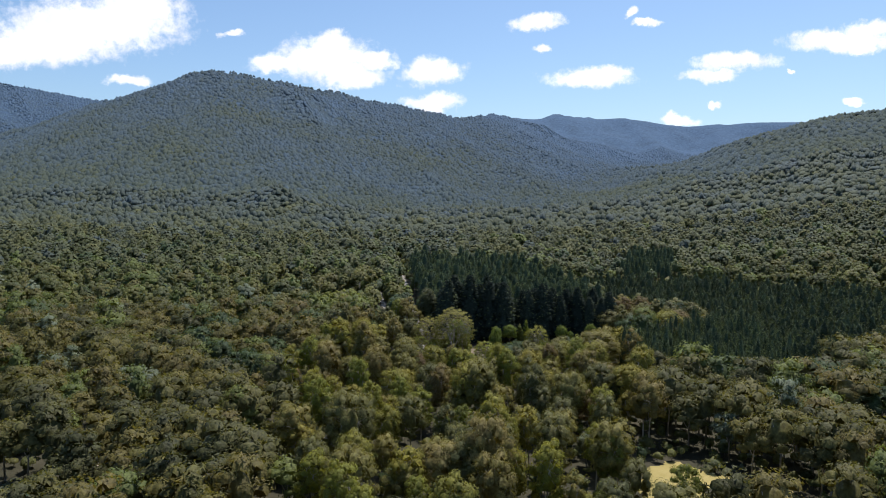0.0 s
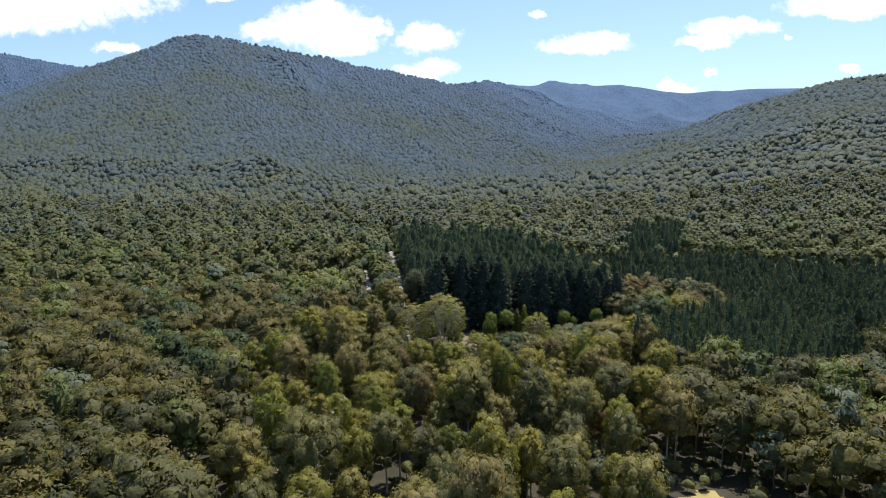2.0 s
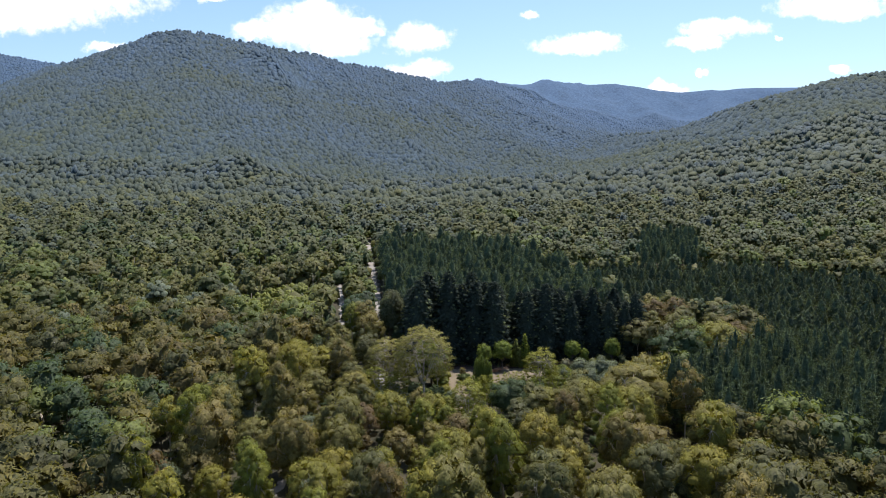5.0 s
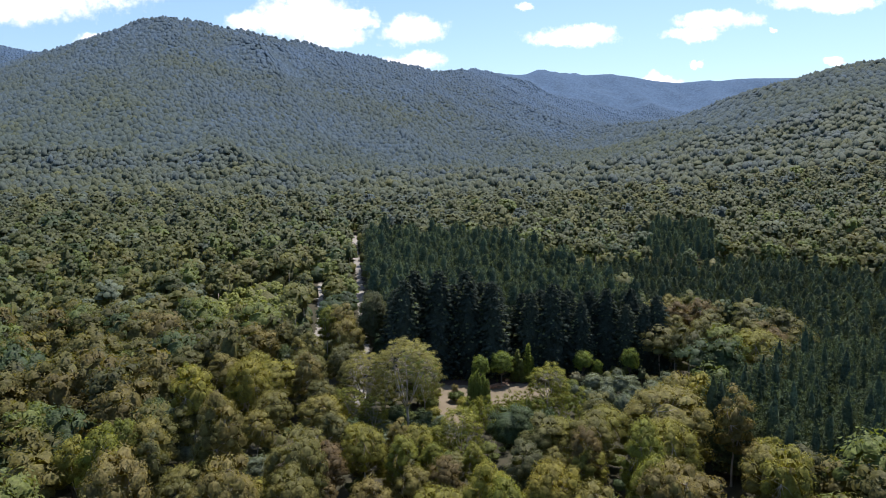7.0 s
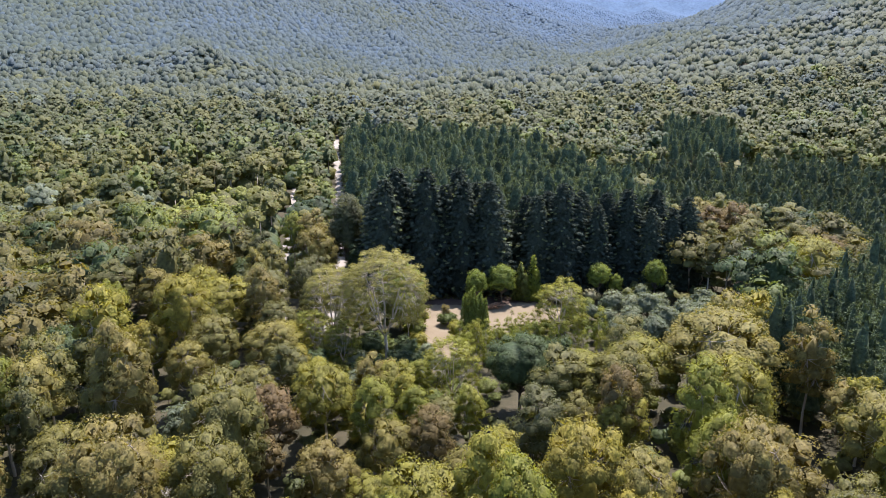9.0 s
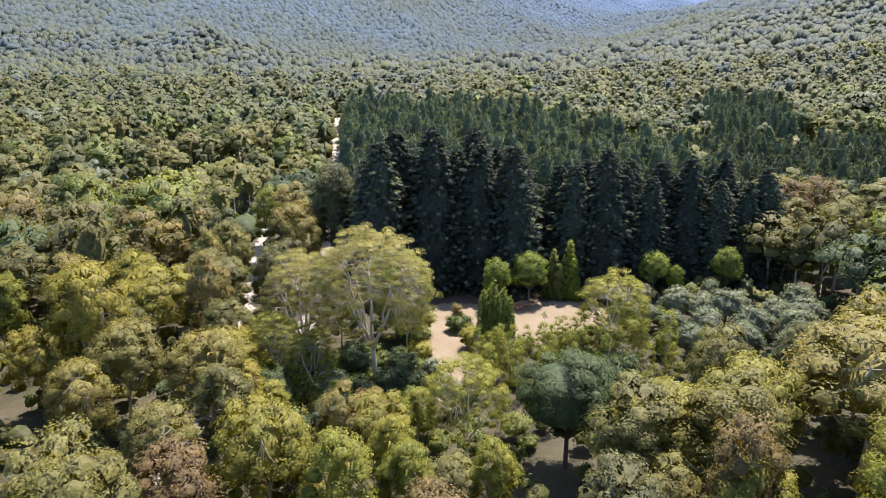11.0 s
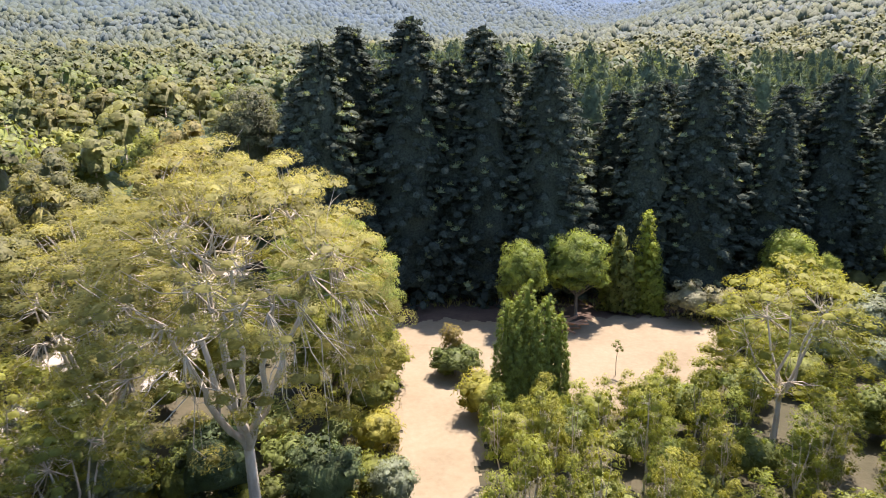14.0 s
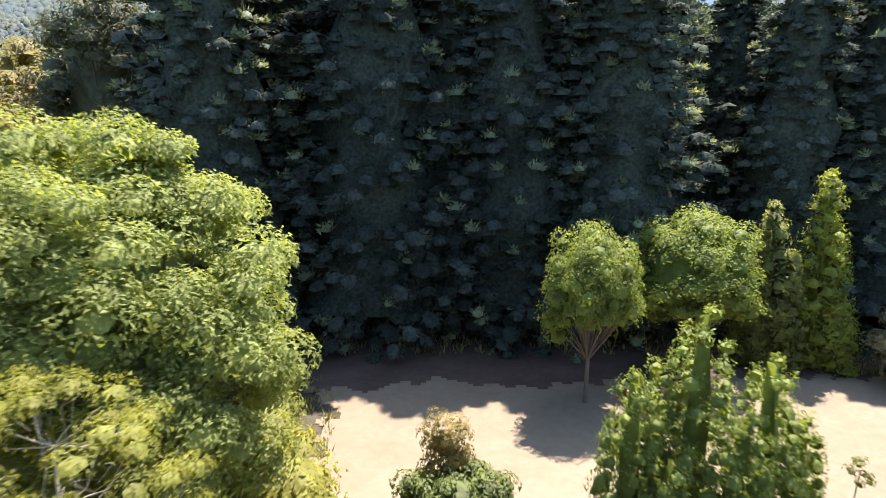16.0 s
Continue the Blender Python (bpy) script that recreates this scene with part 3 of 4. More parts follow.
def band(places, half):
    """The outline of a strip along some places."""
    p = np.array(places, float)
    d = unit(np.gradient(p, axis=0))
    n = np.stack([-d[:, 1], d[:, 0]], 1) * half
    return np.concatenate([p + n, (p - n)[::-1]])


CLEARING = [(7, 278.5), (9.5, 270), (9.8, 259), (10.2, 250), (10.6, 241), (14.5, 241), (16.5, 252), (18.5, 259), (24, 258), (25, 256), (31, 258), (36, 263), (39, 268), (38, 274), (30, 277), (22, 278.5)]
TRACK = [(-36, 392), (-30.5, 356), (-26.5, 325), (-24, 300), (-20, 278), (-17, 264), (-15, 252), (-14, 240), (-17, 222), (-23, 200), (-27, 182), (-30, 160)]
ROAD = [(-33, 505), (-27, 450), (-20, 395), (-14.6, 345), (-10.6, 308), (-8.8, 285), (-8.2, 272), (-8, 260)]
PADDOCK = [(36, 118), (40, 140), (45, 150), (52, 153), (58, 146), (70, 140), (74, 124), (60, 112)]
STAND = [(1.2, 282), (69, 282), (68, 325), (58, 365), (42, 408), (-20, 432), (-15, 385), (-10.5, 345), (-6.8, 314), (-4.5, 298)]
STAND_EAST = [(58, 232), (64, 214), (72, 204), (96, 196), (190, 262), (215, 332), (170, 365), (104, 392), (64, 372), (74, 335), (90, 318), (108, 300), (104, 272), (80, 250)]
STAND_FAR = [(100, 392), (127, 390), (152, 456), (124, 464)]

sheet("clearing", "pale sandy gravel clearing below the pines", "clearing", CLEARING, M_SAND, 0.2, 0.05, 0.35)
# front edge follows the pines' shadow; the sheet's dark colour includes that shade
sheet("shaded_pine_litter", "brown needle litter with the shade of the pines put into its colour", "ground", [(3, 272.8), (12, 273.9), (24, 273.2), (34, 274.5), (45, 277), (64, 280.5), (66, 290), (-2, 290)], M_SHADE_LITTER, 0.25, 0.062, 0.55)
sheet("dirt_track", "narrow pale dirt track winding through the forest", "track", band(TRACK, 1.25), M_TRACK, 0.35, 0.06, 0.3)
sheet("road", "pale gravel road along the pine plantation", "road", band(ROAD, 1.5), M_TRACK, 0.35, 0.07, 0.35)
sheet("paddock", "dry yellow grass opening among the trees", "grass", PADDOCK, M_GRASS, 0.6, 0.05, 0.6)


# ---- trees as things ----
def part(name, me, parent, label=""):
    ob = new(name, me)
    ob.parent = parent
    return tagged(ob, label)


def tree_kind(name, shape, bark, leaf, label, category, group="", crown="crown", young=None, limb_label="bare pale limb", share=0.5):
    """A prototype tree with its trunk and crown; it is set up by plant()."""
    wood, (lv, lt) = shape[:2]
    limbs = []
    if isinstance(wood, list):
        limbs = [tri_mesh(name + "_limb", v, t, [bark], smooth=True) for v, t in wood[1:]]
        wood = wood[0]
    wv, wt = wood
    mats, which = [leaf], None
    if len(shape) == 3:
        which = np.concatenate([np.zeros(len(lt), int), np.ones(len(shape[2][1]), int)])
        lv, lt = merge([(lv, lt), shape[2]])
        mats = [leaf, young]
    lv, lt, ln = rounded(lv, lt, 0.3 if len(shape) == 3 else share, len(shape) == 3)
    return dict(limbs=limbs, limb_label=limb_label, name=name, trunk=tri_mesh(name + "_trunk", wv, wt, [bark], smooth=True), crown=tri_mesh(name + "_crown", lv, lt, mats, which, smooth=True, nrm=ln),
                label=label, category=category, group=group, top=float(lv[:, 2].max()), first=None, part=crown)


def plant(kind, x, y, turn=0.0, scale=1.0, stretch=1.0, label="", sink=0.0):
    z = float(height(x, y)) - sink
    m = pose(x, y, z, 0, 0, turn) @ Matrix.Diagonal((scale, scale, scale * stretch, 1))
    if kind["first"] is None or label:
        ob = new(kind["name"])
        stem = part("trunk", kind["trunk"], ob)
        for me in kind["limbs"]:
            part("limb", me, stem, kind["limb_label"])
        part(kind["part"], kind["crown"], ob)
        tagged(ob, label or kind["label"], kind["category"], kind["group"])
        ob.matrix_basis = m
        if not label:
            kind["first"] = ob
        return ob
    ob = copy_thing(kind["first"], m)
    ob.matrix_basis = m
    return ob


FOREST = "gum trees of the valley forest"
gum_giant = tree_kind("gum_tree", gum(11, 21.2, 7.9, 16.2, 5.4, 7, 320, 430, 0.12, 0.046, 0.75, 0.33, 7, 0.58, -0.6, 1, 0.48, 0, True, 7, True, 40), M_BARK, M_GIANT,
                      "giant spreading gum with bare white limbs beside the clearing", "tree", share=0.62)
gum_partner = tree_kind("gum_tree", gum(12, 17.0, 5.2, 13.4, 4.6, 7, 130, 330, 0.14, 0.055, 0.75, 0.34, 6, 0.52, -0.6, 2, 0.5, 0, True, 4, True, 0), M_BARK, M_GIANT,
                        "spreading gum with pale crooked limbs beside the giant gum", "tree")
gum_wide = [tree_kind("gum_tree", gum(20 + i, 14, 4.7, 11.0, 4.8, 6, 42, 165, 0.27, 0.17, 1.25, 0.24, 5, 0.8, -0.6, 2, 0.8, 0.45, True), M_BARK, mat, lab, "tree", FOREST)
            for i, (mat, lab) in enumerate(((M_OLIVE, "olive-green gum tree with a rounded clumpy crown"), (M_GOLD, "gum tree with a golden-green sunlit crown"), (M_OLIVE, "olive gum tree with pale branches showing through")))]
gum_tall = [tree_kind("gum_tree", gum(30 + i, 16, 3.2, 12.0, 6.0, 5, 36, 150, 0.27, 0.17, 1.1, 0.21, 5, 0.85, -0.6, 2, 0.8, 0.4, True), M_BARK, mat, lab, "tree", FOREST)
            for i, (mat, lab) in enumerate(((M_OLIVE, "tall slender olive gum tree with a pale trunk"), (M_YOUNG, "tall young gum tree with yellow-green leaves"), (M_RUST, "tall gum tree with rusty brown-green leaves")))]
wattle = tree_kind("wattle", bushy(41, 8, 3.2, 6.6, 44, 60, 0.30, 0.11, 0.8), M_GREYBARK, M_SILVER, "silver-grey wattle tree with soft feathery foliage", "tree", "wattles")
dark_tree = tree_kind("blackwood_tree", bushy(42, 9, 3.4, 7.6, 46, 64, 0.28, 0.13, 0.9), M_GREYBARK, M_DEEP, "dense dark green blackwood tree", "tree", "blackwoods")
green_tree = tree_kind("green_tree", bushy(44, 9, 3.1, 7.0, 110, 190, 0.18, 0.085, 0.8, 0.16, 0.85, 0.62, 0.62, True), M_GREYBARK, M_FRONT, "rounded olive-green tree in front of the dark pines", "tree", "trees before the pines", share=0.3)
oak = tree_kind("oak_tree", bushy(43, 13.6, 5.0, 12.8, 320, 460, 0.15, 0.085, 0.85, 0.3, 0.75, 0.6, 0.6, True), M_GREYBARK, M_LEAFY, "large leafy bright green tree at the edge of the clearing", "tree", share=0.25)
sapling_kind = tree_kind("young_gum_tree", gum(51, 7, 0.98, 5.8, 1.8, 4, 36, 100, 0.13, 0.042, 0.33, 0.055, 5, 1.35, -0.85, 0, 0.42, 0, True), M_BARK, M_SAPLING, "slender young gum tree with yellow-green leaves", "tree", "young gums by the clearing")
bush_kind = tree_kind("shrub", bushy(61, 2.4, 1.5, 2.3, 14, 44, 0.26, 0.14, 0.55, 0.05, lean=True), M_GREYBARK, M_GREEN, "low dense green shrub on the forest floor", "shrub", "undergrowth shrubs")
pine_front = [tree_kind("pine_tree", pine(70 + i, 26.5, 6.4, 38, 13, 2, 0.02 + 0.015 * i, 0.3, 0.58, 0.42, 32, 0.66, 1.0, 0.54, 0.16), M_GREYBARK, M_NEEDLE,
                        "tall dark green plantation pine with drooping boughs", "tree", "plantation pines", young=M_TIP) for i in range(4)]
pine_round = tree_kind("pine_tree", bushy(75, 12.5, 5.2, 9.5, 90, 240, 0.26, 0.11, 1.0, 0.25, lean=True), M_GREYBARK, M_DEEP, "broad round-crowned dark green pine", "tree")

gum_plain = [tree_kind("gum_tree", gum(35 + i, 15, w * 0.92, dp * 1.05, 5.2, 4, 30, 96, 0.38, 0.23, 0.31 * w, 0.21, 4, 0.82, -0.6, 0, 0.8, 0.45, True), M_BARK, mat, lab, "tree", FOREST)
             for i, (w, dp, mat, lab) in enumerate(((4.9, 10.0, M_OLIVE, "olive-green gum tree with a domed crown"), (4.3, 10.8, M_OLIVE, "olive gum tree in dense forest"), (4.4, 10.0, M_GOLD, "golden-green gum tree in dense forest"),
                                                    (3.5, 11.5, M_OLIVE, "slender olive gum tree in dense forest"), (3.3, 11.0, M_YOUNG, "yellow-green young gum in dense forest"), (3.6, 10.5, M_RUST, "rusty brown-green gum in dense forest")))]
gum_lime = tree_kind("gum_tree", gum(24, 13, 4.8, 10.0, 3.6, 6, 90, 240, 0.15, 0.06, 0.8, 0.2, 6, 0.6, -0.5, 1, 0.55, 0, True), M_BARK, M_YOUNG, "yellow-green gum tree with pale branches beside the clearing", "tree", FOREST)

HEROES = []


def hero(kind, x, y, high, turn=0.0, label="", wide=1.0, keep=None):
    s = high / kind["top"]
    HEROES.append((x, y, keep if keep is not None else 4.0))
    return plant(kind, x, y, turn, s * wide, 1 / wide, label)


hero(gum_giant, 4.0, 242.8, 20.6, 40, keep=8)
hero(oak, 5.7, 259.8, 13.6, 0, keep=6)
hero(dark_tree, -6.4, 237.0, 6.4, 10, keep=4)
hero(gum_lime, -2.8, 239.6, 9.8, 100, wide=0.8, keep=3)
hero(gum_lime, -7.6, 243.6, 10.5, 250, wide=0.85, keep=3)
hero(gum_wide[1], -2.5, 216.8, 13.2, 70, wide=0.85)
hero(gum_tall[1], 7.1, 217.7, 11.0, 200, wide=0.85, keep=3)
hero(gum_lime, 14.0, 225.5, 12.4, 160, wide=0.85, keep=4)
hero(pine_round, 23.4, 226.5, 12.4, 0, keep=6)
hero(gum_wide[1], 31, 220.5, 12.4, 120, wide=1.1, keep=6)
hero(gum_wide[1], 38.5, 223.5, 13.4, 250, wide=1.0, keep=6)
hero(gum_lime, 33.7, 250.8, 12.4, 30, wide=1.0, keep=5)
for x, y, h, a in ((46.8, 263.8, 6.2, 0), (49.8, 261.0, 6.2, 80), (52.5, 259.6, 7.2, 160), (56, 264, 5.6, 220), (44.5, 258, 4.6, 300), (59, 259, 6.0, 30), (42.5, 262, 4.0, 100), (47.5, 254.5, 6.4, 40), (53.5, 253.0, 7.0, 130), (58.5, 251.5, 7.4, 200), (62, 256.5, 7.0, 310), (44.0, 250.5, 5.6, 20), (50.0, 248.5, 6.6, 90), (64.5, 263.0, 6.6, 150), (55.5, 245.5, 7.2, 260), (61.5, 245.0, 7.5, 350)):
    hero(wattle, x, y, h, a, wide=1.15, keep=3)
hero(green_tree, 20.9, 271.9, 8.5, 30, "", 0.82, 3)
hero(green_tree, 26.5, 274.4, 8.7, 190, "", 1.12, 3)
hero(green_tree, 47.4, 276.8, 8.0, 70, wide=0.95, keep=3)
hero(green_tree, 50.9, 276.1, 5.8, 170, wide=0.8, keep=2)
hero(green_tree, 59.0, 275.5, 8.9, 300, wide=0.8, keep=3)
hero(wattle, 54.6, 271.2, 5.0, 10, wide=0.9, keep=2)
hero(gum_wide[0], -20, 261.6, 13.2, 200, wide=1.1, keep=5)
hero(gum_wide[1], -26, 254.8, 13.0, 330, wide=1.15, keep=6)
hero(gum_wide[2], -22.5, 237.2, 12.0, 90, wide=0.95, keep=5)
hero(gum_wide[2], -12.6, 235, 12.0, 20, wide=1.0, keep=5)
hero(gum_tall[0], -23.4, 279, 15.5, 50, keep=4)
hero(gum_wide[0], -12.6, 267.4, 12.6, 140, wide=0.8, keep=4)
hero(gum_wide[1], -1.6, 255.5, 10.5, 280, wide=0.8, keep=3)
hero(gum_wide[0], -8.5, 258.5, 12.0, 10, wide=0.95, keep=4)
hero(gum_partner, -5.2, 248.8, 16.6, 110, keep=5)
for i, (x, y, h) in enumerate(((-11.5, 240.5, 9.5), (0.6, 235.5, 5.5), (-9.5, 236.0, 8.0), (-6.0, 233.0, 7.0))):
    hero(gum_tall[1] if i % 2 else gum_wide[1], x, y, h, i * 71, wide=1.25 if i % 2 else 1.0, keep=2)
hero(gum_wide[2], -14.5, 247.5, 10.5, 210, wide=0.9, keep=4)
hero(gum_tall[0], -9.5, 228.5, 11.0, 310, wide=1.2, keep=3)
hero(dark_tree, 0.8, 234.0, 5.6, 40, wide=1.1, keep=3)
for i, (x, y, h) in enumerate(((-0.5, 239.0, 5.0), (3.0, 238.0, 4.6), (6.2, 239.2, 5.2), (-4.0, 244.5, 6.0), (1.2, 245.5, 5.5), (7.0, 244.8, 5.0), (-9.0, 248.5, 6.0), (-12, 245.0, 5.5))):
    hero(dark_tree if i % 3 else wattle, x, y, h, i * 59, wide=1.15, keep=2)
hero(dark_tree, 8.6, 240.2, 4.4, 140, wide=1.1, keep=2)
hero(gum_tall[1], 9.2, 229.5, 7.5, 190, wide=1.2, keep=2)
hero(gum_tall[2], 4.4, 227.5, 8.5, 290, wide=1.2, keep=2)
hero(dark_tree, -3.0, 226.0, 7.0, 220, wide=1.1, keep=3)
tall_dark = tree_kind("blackwood_tree", bushy(45, 21, 4.0, 17.5, 170, 150, 0.30, 0.12, 1.15, 0.3, 0.75, 0.6, 0.6, True), M_GREYBARK, M_CORNER, "tall dark olive tree at the corner of the pines", "tree")
hero(tall_dark, -6.6, 289.5, 21.4, 0, keep=4)
hero(gum_tall[0], -15.2, 293.5, 17.0, 60, wide=1.1, keep=4)
hero(dark_tree, -3.4, 285.5, 11.0, 0, wide=0.95, keep=3)
hero(dark_tree, -5.2, 303, 13.0, 120, wide=0.9, keep=3)
hero(gum_lime, 7.4, 254.0, 9.4, 200, wide=0.72, keep=2)
hero(gum_wide[0], 49.4, 221.8, 17.0, 300, "large spreading olive gum tree with twin pale trunks", 1.35, 9)
hero(gum_tall[0], 35, 216, 15.2, 100, wide=1.2, keep=4)
hero(gum_tall[0], 27.5, 217.5, 14.2, 200, wide=1.25, keep=4)
hero(gum_wide[1], 86.6, 264.5, 16, 20, wide=1.2, keep=6)
hero(wattle, 77, 266, 10.2, 60, wide=1.2, keep=5)
for i, (x, y, h) in enumerate(((72, 283, 15.5), (78.5, 278, 16.5), (84, 287, 15.5), (76.5, 292, 17), (91, 281, 15), (70, 275, 12.5), (83, 271, 13), (86, 298, 16), (79, 303, 16), (96, 292, 15), (73.5, 299, 15.5), (94, 272, 14))):
    hero(gum_tall[(0, 0, 0, 2)[i % 4]], x, y, h, i * 67, wide=1.2, keep=4)
hero(gum_tall[0], -46.4, 261, 14.4, 160, wide=1.4, keep=5)
hero(gum_tall[0], -37, 257, 14.2, 280, wide=1.3, keep=5)
hero(gum_tall[0], -20.8, 272, 15, 340, keep=3)
hero(gum_tall[2], -8.1, 211.8, 12.2, 60, wide=1.2, keep=4)
hero(gum_tall[1], 3.7, 212, 13.2, 120, wide=1.0, keep=3)
hero(gum_tall[2], 10.4, 207.8, 11.2, 0, wide=1.1, keep=4)
hero(gum_wide[2], 45.3, 200, 11.4, 45, wide=1.3, keep=6)
hero(gum_wide[1], -19, 202.4, 10.2, 15, wide=1.1, keep=5)
hero(gum_tall[1], -29, 212.7, 9.2, 95, wide=1.1, keep=3)
hero(wattle, -19.1, 215.1, 9.0, 210, wide=1.1, keep=4)
hero(dark_tree, -40.7, 229.9, 12.2, 130, wide=1.3, keep=6)
hero(gum_tall[0], 22.5, 204.7, 15.0, 230, keep=4)
hero(gum_wide[0], 15.5, 200.3, 11.2, 75, wide=0.95, keep=4)
for i, (x, y, h) in enumerate(((16.4, 248.2, 6.6), (18.4, 246.4, 7.2), (20.6, 247.8, 6.8), (22.8, 249.6, 6.0), (24.6, 247.0, 7.4), (26.2, 250.8, 5.6), (27.5, 246.5, 6.6), (17.2, 241.5, 7.0), (20.5, 241.0, 7.5), (24, 242, 6.5), (12.6, 235.5, 6.0), (28.3, 255, 5.2), (30.5, 254, 6.0), (34, 258.5, 5.0), (36.5, 259, 5.5), (38.5, 261, 6.0), (33, 252.5, 6.0), (29, 251, 6.5), (25.4, 253.4, 4.6), (33.5, 245.5, 7.0), (37.5, 253.5, 5.0), (40.5, 249, 8.0))):
    hero(sapling_kind, x, y, h, i * 77, wide=1.1, keep=2.0)

thicket = scatter(109, 15, 46, 229, 260, 3.5)
thicket = thicket[(thicket[:, 1] < 252.5) & ~within(thicket[:, 0], thicket[:, 1], np.array(CLEARING, float)) & (np.hypot(thicket[:, 0] - 33.7, thicket[:, 1] - 250.8) > 3.5) & (thicket[:, 1] > 231 + 0.1 * thicket[:, 0])]
for i, (x, y) in enumerate(thicket):
    hero(sapling_kind, float(x), float(y), (3.4 + 3.4 * ((i * 37) % 11) / 10) * (0.95 if y > 247 else 1.05), i * 61, wide=1.1, keep=1.0)


def multi_spire(seed, spires, lumps, n, length=0.19, round_=0.36, gap=0.0, power=0.68):
    """Upright conifer of several pointed spires, each covered in small leafy lumps."""
    rng = np.random.default_rng(seed)
    wood, leaf = [], []
    for cx, cy, h, r in spires:
        wood.append(tube(np.array([[cx * 0.3, cy * 0.3, -0.2], [cx, cy, h * 0.4], [cx, cy, h * 0.9]]), [0.16, 0.1, 0.03], 5))
        z = (np.arange(lumps) + rng.random(lumps)) / lumps
        z = 1 - (1 - z) ** 0.6 if gap == 0 else z
        z = 0.03 + 0.95 * z
        a = np.arange(lumps) * 2.4 + rng.normal(size=lumps) * 0.3
        prof = (1 - z) ** power * rng.uniform(0.78, 1.1, lumps) + 0.03
        c = np.stack([cx + np.cos(a) * r * prof, cy + np.sin(a) * r * prof, 0.1 + z * h], 1)
        rad = round_ * (0.45 + 0.55 * np.minimum(1, prof * 1.6)) * rng.uniform(0.75, 1.3, lumps)
        d = ball(rng, lumps * n, -0.5)
        p = np.repeat(c, n, 0) + d * np.repeat(rad, n)[:, None] * rng.uniform(0.6, 1.1, (len(d), 1)) * [1, 1, 1.15]
        outward = np.repeat(np.stack([np.cos(a), np.sin(a), np.full(lumps, 0.4)], 1), n, 0)
        leaf.append(leaves(rng, p, d + outward * 0.5 + rng.normal(size=d.shape) * 0.35, length, length * 0.42, -0.8, True))
        leaf.append(cores(rng, c, round_ * 0.62, 1.0))
        cuts = np.linspace(0.97, 0.03, 6)
        cone = tube(np.array([[cx, cy, h * f] for f in cuts]), [r * 0.32 * (1 - f) ** power for f in cuts], 8)
        leaf.append((cone[0] + rng.normal(size=cone[0].shape) * 0.06, cone[1]))
    return wood, merge(leaf)


M_CYPRESS = foliage("cypress_leaves", [(0.120, 0.158, 0.042), (0.170, 0.205, 0.050)], False, 0.35, 0.55, 0.8, 0.12, 0.25, 2.5, 0.3)
cypress = tree_kind("cypress", multi_spire(81, [(-0.1, 0.3, 10.6, 1.3), (-1.7, -0.2, 9.4, 1.1), (1.3, -0.1, 9.7, 1.2), (0.3, -1.0, 8.9, 1.15), (-0.9, 0.8, 9.2, 1.15), (2.3, 0.3, 8.2, 1.0), (-1.0, -0.9, 8.0, 1.0)], 250, 60, 0.115, 0.29, 0.0, 0.42),
                    M_GREYBARK, M_CYPRESS, "dense many-spired green cypress standing on the clearing", "tree", limb_label="upright secondary stem", share=0.05)
hero(cypress, 19.1, 255.2, 10.1, 0, wide=0.92, keep=4)
spire = tree_kind("spire_tree", multi_spire(82, [(0, 0, 10.4, 1.15), (0.9, 0.2, 7.0, 0.9), (-1.1, 0.3, 5.6, 0.9), (0.9, -0.6, 3.8, 1.0)], 46, 70, 0.22, 0.55, 0.3, 0.5), M_GREYBARK, M_BRIGHT,
                  "narrow upright bright green tree before the pines", "tree", limb_label="upright secondary stem", share=0.2)
green_spire = tree_kind("spire_tree", multi_spire(86, [(0, 0, 8.6, 1.1), (0.8, -0.4, 6.2, 0.9), (-0.8, 0.2, 5.4, 0.9)], 44, 70, 0.24, 0.58, 0.3), M_GREYBARK, M_GREEN, "narrow upright olive-green tree before the pines", "tree", limb_label="upright secondary stem")
hero(green_spire, 30.7, 275.8, 8.7, 0, keep=2)
hero(spire, 33.2, 275.8, 10.2, 0, keep=2)
clearing_bush = tree_kind("shrub", bushy(83, 2.7, 2.15, 2.6, 60, 100, 0.19, 0.10, 0.48, 0.07), M_GREYBARK, M_GREEN, "round leafy shrub alone on the sandy clearing", "shrub")
hero(clearing_bush, 14.6, 262.4, 2.7, 0, keep=3)
shoot = tree_kind("young_tree", bushy(84, 4.6, 0.95, 3.4, 30, 80, 0.18, 0.06, 0.42, 0.06, 0.9, 0.4, 0.3), M_GREYBARK, M_STRAWY, "wispy brown-green young tree behind the shrub", "tree")
hero(shoot, 14.4, 263.7, 3.9, 0, keep=2)
thin_sapling = tree_kind("sapling", gum(85, 4.6, 0.5, 2.2, 2.8, 3, 9, 26, 0.18, 0.07, 0.26, 0.04, 5, 0.9, -0.6, 0, 0.6, 0), M_GREYBARK, M_GREEN, "lone thin sapling on the sandy clearing", "tree")
for x, y, h, a in ((0.5, 231.5, 5.6, 20), (12.2, 238.5, 4.6, 130), (10.6, 245.5, 3.6, 250), (-8.5, 246.5, 5.0, 310), (9.2, 233.0, 4.2, 60)):
    hero(wattle, x, y, h, a, wide=1.2, keep=2.5)
yellow_bush = tree_kind("shrub", bushy(62, 3.0, 1.7, 2.9, 26, 70, 0.20, 0.08, 0.55, 0.05, lean=True), M_GREYBARK, M_YOUNG, "leafy yellow-green shrub at the edge of the clearing", "shrub", "shrubs round the clearing")
